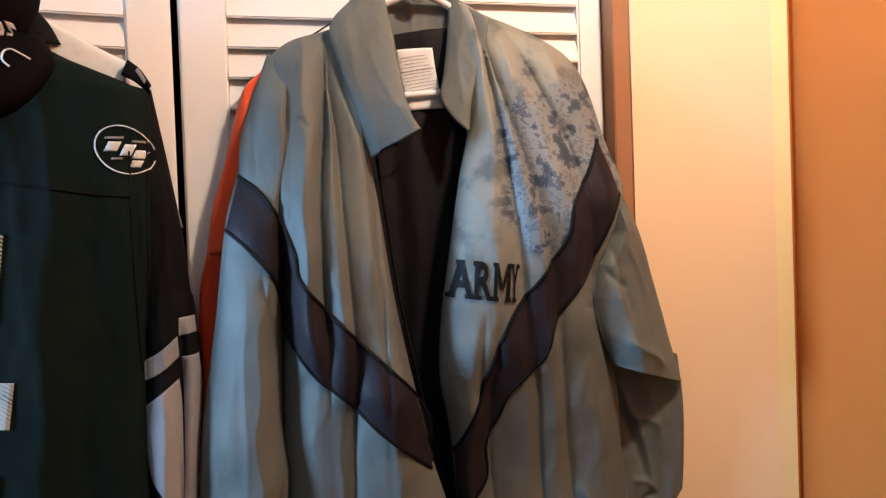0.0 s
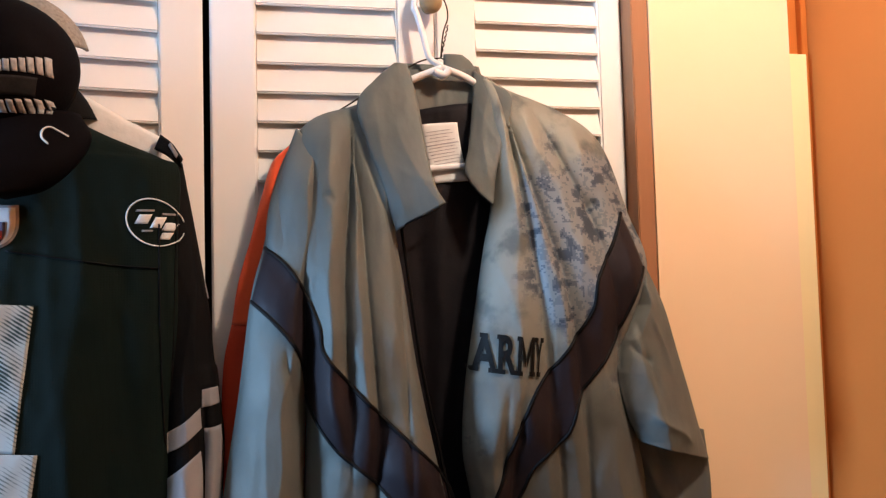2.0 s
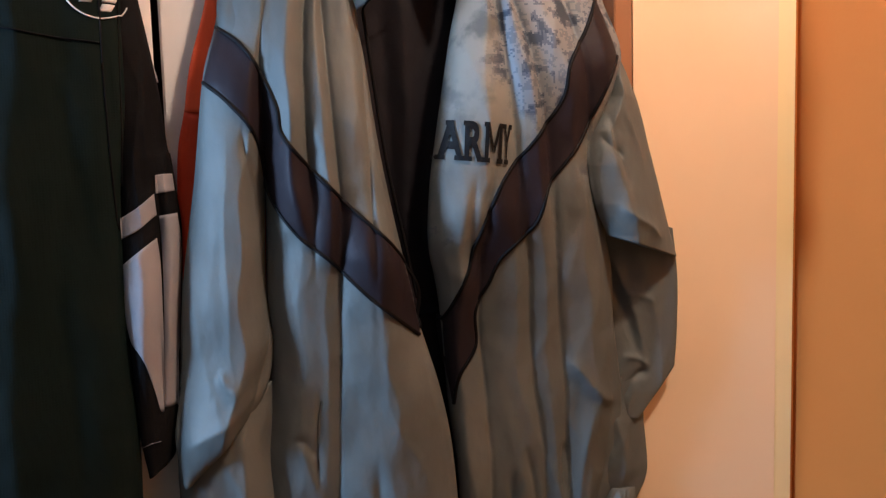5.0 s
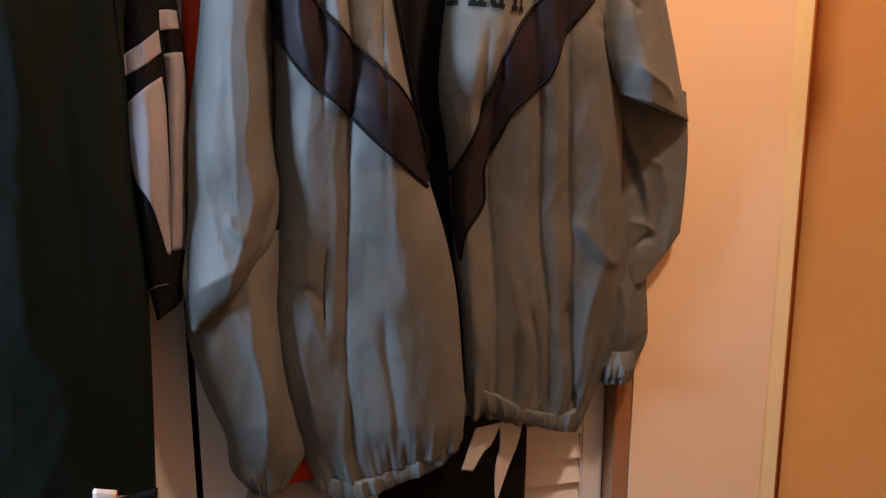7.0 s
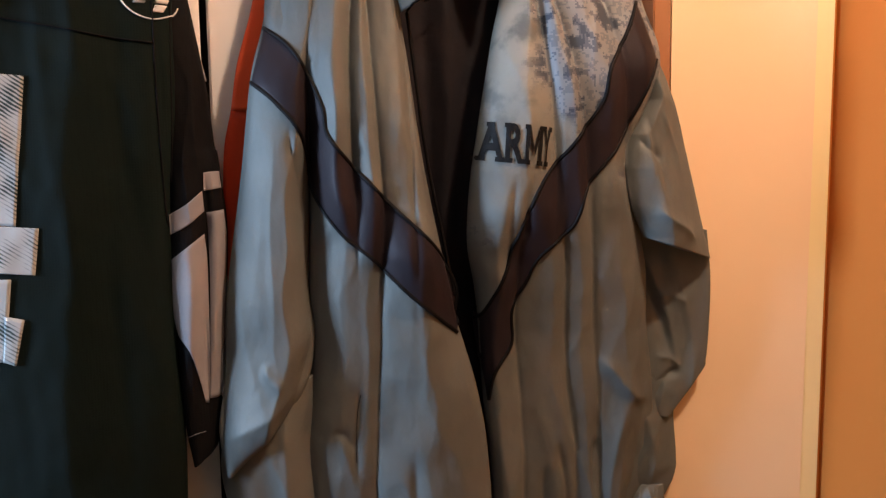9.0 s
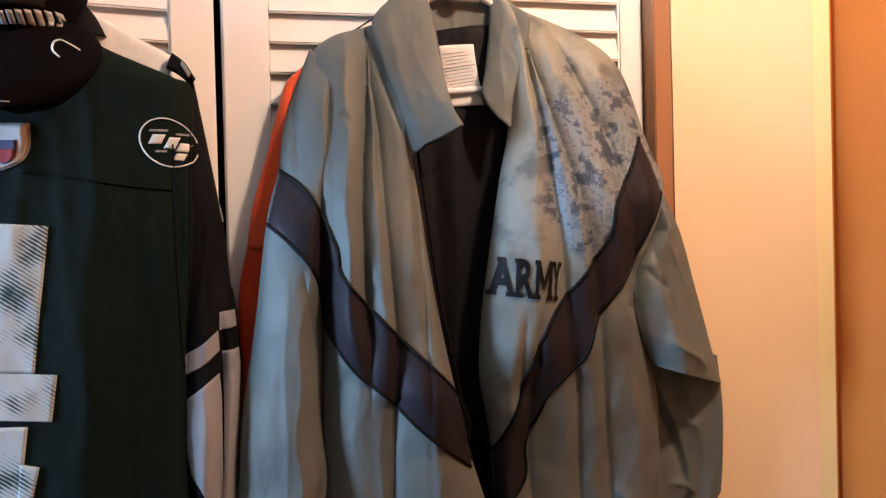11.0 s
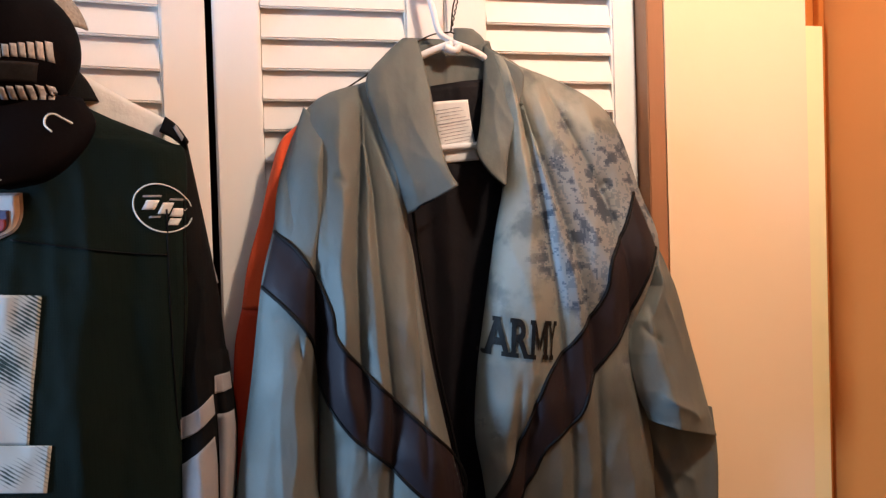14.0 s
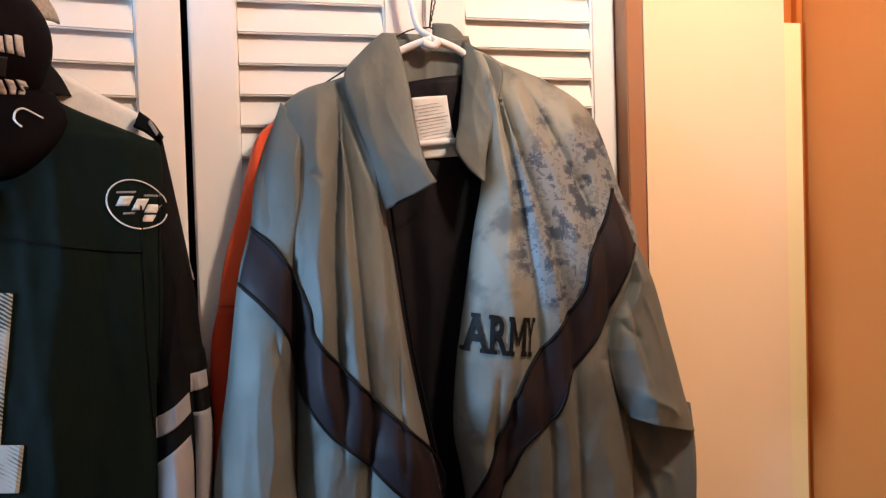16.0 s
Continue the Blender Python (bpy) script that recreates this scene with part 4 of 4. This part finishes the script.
wire = empty("wire_hanger", "thin dark wire hanger hung on the knob", "hanger")
S = [(0.0080, 1.8200), (0.0120, 1.8530), (0.0190, 1.8760), (0.0160, 1.8960), (0.0060, 1.9060), (-0.0050, 1.8990)]
tube("hook", wire, WIRE, [(x, -0.020, z) for x, z in S], 0.0011, 8)
S2 = [(S[0][0] + (S[2][0] - S[0][0]) * k / 24 + 0.0008 * math.sin(k * 1.6), -0.020 + 0.0008 * math.cos(k * 1.6), S[0][1] + (S[2][1] - S[0][1]) * k / 30) for k in range(25)]
tube("twist", wire, WIRE, S2, 0.0010, 6, steps=100)
S = [(0.0100, 1.8220), (-0.0200, 1.8160), (-0.0660, 1.7890), (-0.1120, 1.7580), (-0.1730, 1.7190)]
tube("arm", wire, WIRE, [(x, -0.010, z) for x, z in S], 0.0011, 8)
S = [(0.0100, 1.8220), (0.0610, 1.8020), (0.1420, 1.7560)]
tube("arm", wire, WIRE, [(x, -0.010, z) for x, z in S], 0.0011, 8)

# ---- green jersey ----
jersey = empty("football_jersey", "dark green football jersey with white number and striped sleeves", "jersey")
jb = cloth("body", jersey, GREEN,
           [(-0.576, -0.060, 1.755), (-0.678, -0.060, 1.703), (-0.728, -0.060, 1.659), (-0.729, -0.060, 1.573), (-0.731, -0.060, 1.474), (-0.733, -0.060, 1.302), (-0.670, -0.060, 1.138), (-0.692, -0.060, 0.975), (-0.709, -0.060, 0.853)],
           [(-0.449, -0.050, 1.719), (-0.414, -0.053, 1.700), (-0.348, -0.056, 1.671), (-0.328, -0.060, 1.654), (-0.331, -0.062, 1.563), (-0.332, -0.064, 1.455), (-0.342, -0.067, 1.369), (-0.342, -0.070, 1.223), (-0.337, -0.074, 1.099), (-0.338, -0.076, 1.004), (-0.345, -0.078, 0.815)], [0.025, 0.035, 0.046, 0.062],
           [([(-0.4420, 1.5780), (-0.4350, 1.2910)], 0.026, 0.006), ([(-0.3830, 1.5570), (-0.3810, 1.2860)], 0.024, -0.005), ([(-0.3450, 1.5760), (-0.3430, 1.3200)], 0.006, -0.007),
            ([(-0.3380, 1.5630), (-0.3330, 1.3320)], 0.008, 0.006), ([(-0.4510, 1.3970), (-0.4450, 1.0290)], 0.028, 0.006), ([(-0.3940, 1.3960), (-0.4030, 1.0240)], 0.022, -0.005)],
           70, 150, back=0.0, seed=51.0, wrinkle=0.0022)
js = cloth("sleeve", jersey, BLACKKNIT,
           [(-0.340, -0.045, 1.667), (-0.347, -0.047, 1.578), (-0.350, -0.049, 1.482), (-0.344, -0.053, 1.376), (-0.347, -0.057, 1.282), (-0.343, -0.061, 1.210), (-0.338, -0.066, 1.097), (-0.329, -0.070, 1.040)],
           [(-0.329, -0.030, 1.670), (-0.315, -0.032, 1.592), (-0.303, -0.033, 1.521), (-0.297, -0.035, 1.479), (-0.292, -0.036, 1.423), (-0.289, -0.037, 1.415), (-0.284, -0.039, 1.367), (-0.281, -0.040, 1.312), (-0.290, -0.042, 1.186), (-0.295, -0.045, 1.116), (-0.302, -0.047, 1.058), (-0.310, -0.050, 1.052)], [0.01, 0.02, 0.03, 0.022],
           [([(-0.3170, 1.5770), (-0.3080, 1.4130)], 0.008, 0.007), ([(-0.3030, 1.3690), (-0.3080, 1.1240)], 0.0055, -0.014), ([(-0.3230, 1.3090), (-0.3200, 1.1670)], 0.010, 0.006),
            ([(-0.2910, 1.3150), (-0.2970, 1.1650)], 0.005, 0.006)], 44, 130, back=0.01, seed=53.0)
jd2 = Drape([jb, js], -0.06)
cloth("shoulder_stripe", jersey, WHITEPRINT, [(-0.447, -0.046, 1.754), (-0.397, -0.046, 1.724), (-0.347, -0.046, 1.697)],
           [(-0.449, -0.053, 1.709), (-0.403, -0.053, 1.684), (-0.359, -0.053, 1.663)], 0.002, [], 8, 30, seed=58.0, wrinkle=0.001, label="white shoulder stripe")
band("stripe_end", jersey, BLACKPIPE, [(-0.3493, 1.6998), (-0.3359, 1.6890), (-0.3245, 1.6713)], [(-0.3568, 1.6821), (-0.3440, 1.6753), (-0.3291, 1.6623)], jd2, 0.003, 6, 20, back=0.006)
band("stripe_end", jersey, WHITEKNIT, [(-0.3378, 1.6904), (-0.3290, 1.6754)], [(-0.3405, 1.6863), (-0.3317, 1.6706)], jd2, 0.0045, 4, 8, back=0.002)
SW = [("white_stripe", [(-0.3434, 1.3431), (-0.3233, 1.3547), (-0.3059, 1.3698)], [(-0.3434, 1.3193), (-0.3230, 1.3298), (-0.3047, 1.3457)], WHITEKNIT),
      ("white_stripe", [(-0.3038, 1.3910), (-0.2963, 1.3922), (-0.2873, 1.3927)], [(-0.3042, 1.3697), (-0.2959, 1.3709), (-0.2855, 1.3730)], WHITEKNIT),
      ("white_panel", [(-0.3434, 1.2901), (-0.3421, 1.2122), (-0.3239, 1.1784), (-0.3116, 1.1173)], [(-0.3057, 1.3191), (-0.3038, 1.2809), (-0.3047, 1.1931), (-0.3087, 1.1161)], WHITEKNIT),
      ("white_panel", [(-0.3026, 1.3441), (-0.3014, 1.2742), (-0.3040, 1.1931), (-0.3078, 1.1214)], [(-0.2834, 1.3469), (-0.2819, 1.3028), (-0.2900, 1.1860), (-0.2930, 1.1195)], WHITEKNIT)]
for nm, a, b, mt in SW:
    band(nm, jersey, mt, a, b, jd2, 0.002, 12, 40)
piping("sleeve_hem_seam", jersey, GREYPRINT, [(-0.3370, 1.0762), (-0.3236, 1.0828), (-0.3130, 1.0837)], jd2, 0.0004, 30)
piping("side_line", jersey, BLACKPIPE, [(-0.3495, 1.5901), (-0.3491, 1.4840), (-0.3462, 1.3506), (-0.3440, 1.3300)], jd2, 0.0012, 40)
# black line in place of the shade in a vertical side fold
piping("side_line", jersey, BLACKPIPE, [(-0.3310, 1.6120), (-0.3330, 1.5400), (-0.3350, 1.4540), (-0.3400, 1.3800)], jd2, 0.0009, 40)
tube("sleeve_edge", jersey, WHITEKNIT, [(-0.3320, -0.030, 1.6670), (-0.3190, -0.031, 1.6040), (-0.3100, -0.032, 1.5500), (-0.2990, -0.033, 1.5000)], 0.0013, 6, "thin pale sleeve edge", 40)
piping("yoke_seam", jersey, BLACKPIPE, [(-0.5093, 1.5594), (-0.4458, 1.5489), (-0.3939, 1.5410), (-0.3506, 1.5370)], jd2, 0.0010, 40)
# number on the chest
for nm, a, b in [("number_stroke", [(-0.5550, 1.5025), (-0.4803, 1.4971)], [(-0.5557, 1.3406), (-0.4959, 1.3362)]),
                 ("number_bar", [(-0.5671, 1.3413), (-0.4727, 1.3335)], [(-0.5673, 1.2914), (-0.4793, 1.2828)])]:
    band(nm, jersey, NUMBER, [a[0], b[0]], [a[1], b[1]], jd2, 0.0015, 20, 40, "worn white halftone number")
band("number_stroke", jersey, NUMBER, [(-0.5488, 1.2811), (-0.5556, 1.1916)], [(-0.5032, 1.2791), (-0.5134, 1.1895)], jd2, 0.0015, 12, 20)
band("number_bar", jersey, NUMBER, [(-0.5113, 1.2393), (-0.5156, 1.1897)], [(-0.4923, 1.2347), (-0.5033, 1.1852)], jd2, 0.0025, 8, 12)
# shoulder badge: an oval ring with bars inside
OC = [(-0.3542, 1.5914)][0]
ring = [(OC[0] + 0.0305 * math.cos(a) * 1.0, OC[1] + 0.0275 * math.sin(a) - 0.005 * math.cos(a)) for a in np.linspace(0.28, 6.05, 40)]
piping("badge_ring", jersey, WHITEPRINT, ring, jd2, 0.0009, 120, "white oval badge outline")
for k, (dx, dz, w, h, mt) in enumerate([(-0.012, 0.004, 0.014, 0.011, WHITEPRINT), (0.004, 0.000, 0.012, 0.013, WHITEPRINT), (0.016, -0.005, 0.013, 0.010, WHITEPRINT), (0.012, -0.016, 0.012, 0.008, WHITEPRINT),
                                        (-0.010, 0.014, 0.020, 0.0025, GREYPRINT), (0.016, 0.010, 0.016, 0.0025, GREYPRINT), (-0.008, -0.010, 0.012, 0.0025, GREYPRINT)]):
    x0, z0 = OC[0] + dx, OC[1] + dz
    sk = 0.25 * h
    band("badge_bar", jersey, mt, [(x0 - w / 2 + sk, z0 + h / 2), (x0 - w / 2 - sk, z0 - h / 2)], [(x0 + w / 2 + sk, z0 + h / 2), (x0 + w / 2 - sk, z0 - h / 2)], jd2, 0.0009, 4, 5, back=0.0005)
# collar shield
SC = [(-0.5266, 1.5848)][0]


def shield(name, parent, drape, x, z, w, h, mat, off):
    band(name, parent, mat, [(x - w / 2, z + h / 2), (x - w / 2, z), (x - w * 0.36, z - h * 0.32), (x - 0.002, z - h / 2)],
         [(x + w / 2, z + h / 2), (x + w / 2, z), (x + w * 0.36, z - h * 0.32), (x + 0.002, z - h / 2)], drape, off, 8, 16)


SHIELDIN = surface("navy_print", (0.10, 0.11, 0.20), (0.16, 0.16, 0.26), 90, 0.6)
REDPRINT = surface("red_print", (0.42, 0.08, 0.09), (0.5, 0.11, 0.11), 90, 0.6)
shield("shield_patch", jersey, jd2, SC[0], SC[1], 0.060, 0.052, GREYPRINT, 0.0016)
shield("shield_patch", jersey, jd2, SC[0], SC[1], 0.054, 0.046, WHITEPRINT, 0.0024)
shield("shield_patch", jersey, jd2, SC[0] + 0.004, SC[1] - 0.006, 0.026, 0.026, SHIELDIN, 0.0032)
shield("shield_patch", jersey, jd2, SC[0] + 0.004, SC[1] - 0.010, 0.020, 0.014, REDPRINT, 0.0040)
# dark neckline and hanger-end of the jersey
cloth("neckband", jersey, BLACKKNIT, [(-0.575, -0.060, 1.775), (-0.576, -0.060, 1.736), (-0.577, -0.060, 1.697)],
           [(-0.451, -0.055, 1.762), (-0.435, -0.055, 1.742), (-0.423, -0.055, 1.718)], 0.02, [], 20, 14, seed=57.0)

# ---- cap ----
cap = empty("baseball_cap", "black trucker cap with white print, hung over the jersey", "cap")
CX, CZ = [(-0.5070, 1.7590)][0]
RXC = [(-0.4260, 1.7620)][0][0] - CX


def dome(name, mat, x0, z0, rx, rz, low, ry, yb, a0, a1, parent, label=""):
    """Part of a cap's crown between two angles, with thickness."""
    verts, faces = [], []
    n, m = 48, 20
    for j in range(m + 1):
        t = j / m * math.pi / 2
        for i in range(n + 1):
            a = a0 + (a1 - a0) * i / n
            r = math.cos(t) ** 0.75
            verts.append((x0 + rx * r * math.cos(a), yb - ry * math.sin(t), z0 + (rz if math.sin(a) > 0 else low) * r * math.sin(a)))
    for j in range(m):
        for i in range(n):
            k = j * (n + 1) + i
            faces.append((k, k + 1, k + n + 2, k + n + 1))
    ob = link(name, verts, faces, mat, parent, label)
    so = ob.modifiers.new("thickness", "SOLIDIFY")
    so.thickness, so.offset = 0.003, -1
    return ob


cr1 = dome("crown", CAPCLOTH, CX, CZ, RXC, RXC * 0.95, RXC * 0.95, 0.085, -0.115, -math.pi / 2, 1.5 * math.pi, cap)
dome("mesh_back", CAPMESH, CX + 0.004, CZ + 0.012, RXC * 1.0, RXC * 1.06, RXC, 0.05, -0.085, 0.25, math.pi - 0.25, cap, "grey mesh back panel")
# brim, hanging downwards and out
brim = cloth("brim", cap, CAPCLOTH, [(-0.608, -0.125, 1.702), (-0.616, -0.137, 1.672), (-0.601, -0.150, 1.637), (-0.573, -0.157, 1.619), (-0.529, -0.165, 1.608)],
           [(-0.425, -0.125, 1.709), (-0.410, -0.137, 1.680), (-0.422, -0.150, 1.648), (-0.451, -0.157, 1.620), (-0.487, -0.165, 1.609)], 0.035, [], 40, 30, thick=0.004, wrinkle=0.0004, seed=61.0)
bd = Drape([brim, cr1], -0.16)
piping("brim_hook_print", cap, WHITEPRINT, [(-0.4444, 1.6668), (-0.4510, 1.6739), (-0.4507, 1.6827), (-0.4450, 1.6863), (-0.4366, 1.6823), (-0.4271, 1.6767)], bd, 0.0011, 50, "white hook motif")
piping("brim_edge_print", cap, GREYPRINT, [(-0.5291, 1.6144), (-0.4985, 1.6167), (-0.4852, 1.6169)], bd, 0.0008, 40)
CAPPRINT = surface("off_white_cap_thread", (0.30, 0.29, 0.29), (0.46, 0.45, 0.45), 220, 0.8, 0.4, 300, dist=0.001)
CAPGREY = surface("charcoal_cap_thread", (0.012, 0.012, 0.013), (0.022, 0.021, 0.022), 120, 0.8)


def print_row(c0, c1, n, h0, h1, wide):
    """A row of plain bars in place of letters, growing from h0 to h1 in height."""
    for k in range(n):
        f = k / (n - 1)
        x, z, h = c0[0] + (c1[0] - c0[0]) * f, c0[1] + (c1[1] - c0[1]) * f, h0 + (h1 - h0) * f ** 3
        band("print_bar", cap, CAPPRINT, [(x - wide, z + h / 2), (x - wide, z - h / 2)], [(x + wide, z + h / 2), (x + wide, z - h / 2)], bd, 0.0012, 4, 5)


print_row((-0.516, 1.736), (-0.443, 1.747), 12, 0.010, 0.019, 0.0026)
print_row((-0.517, 1.7), (-0.448, 1.709), 10, 0.010, 0.014, 0.0027)
band("emblem", cap, CAPGREY, [(-0.496, 1.731), (-0.495, 1.713)], [(-0.452, 1.734), (-0.457, 1.716)], bd, 0.0010, 10, 8, "faint charcoal emblem")

# ---- white jersey low down ----
low = empty("white_jersey", "white jersey with black red-piped collar hung low under the green jersey", "jersey")
lb_ = cloth("body", low, WHITEKNIT, [(-0.606, -0.125, 0.881), (-0.608, -0.125, 0.864), (-0.624, -0.125, 0.731)],
           [(-0.338, -0.105, 0.837), (-0.338, -0.105, 0.817), (-0.347, -0.105, 0.668)], 0.012, [], 40, 30, seed=71.0)
ld = Drape([lb_], -0.128)
band("collar", low, BLACKKNIT, [(-0.3787, 0.8460), (-0.3343, 0.8538)], [(-0.3769, 0.8402), (-0.3381, 0.8333)], ld, 0.003, 4, 12, back=0.004)
piping("collar_piping", low, RED, [(-0.3780, 0.8557), (-0.3767, 0.8411), (-0.3345, 0.8510)], ld, 0.0008, 30)
band("shield_patch", low, WHITEPRINT, [(-0.4024, 0.8620), (-0.4022, 0.8487), (-0.3944, 0.8439)], [(-0.3786, 0.8566), (-0.3807, 0.8436), (-0.3851, 0.8418)], ld, 0.006, 6, 12)
band("shield_patch", low, GREYPRINT, [(-0.3970, 0.8546), (-0.3955, 0.8464)], [(-0.3849, 0.8517), (-0.3832, 0.8443)], ld, 0.007, 4, 6)
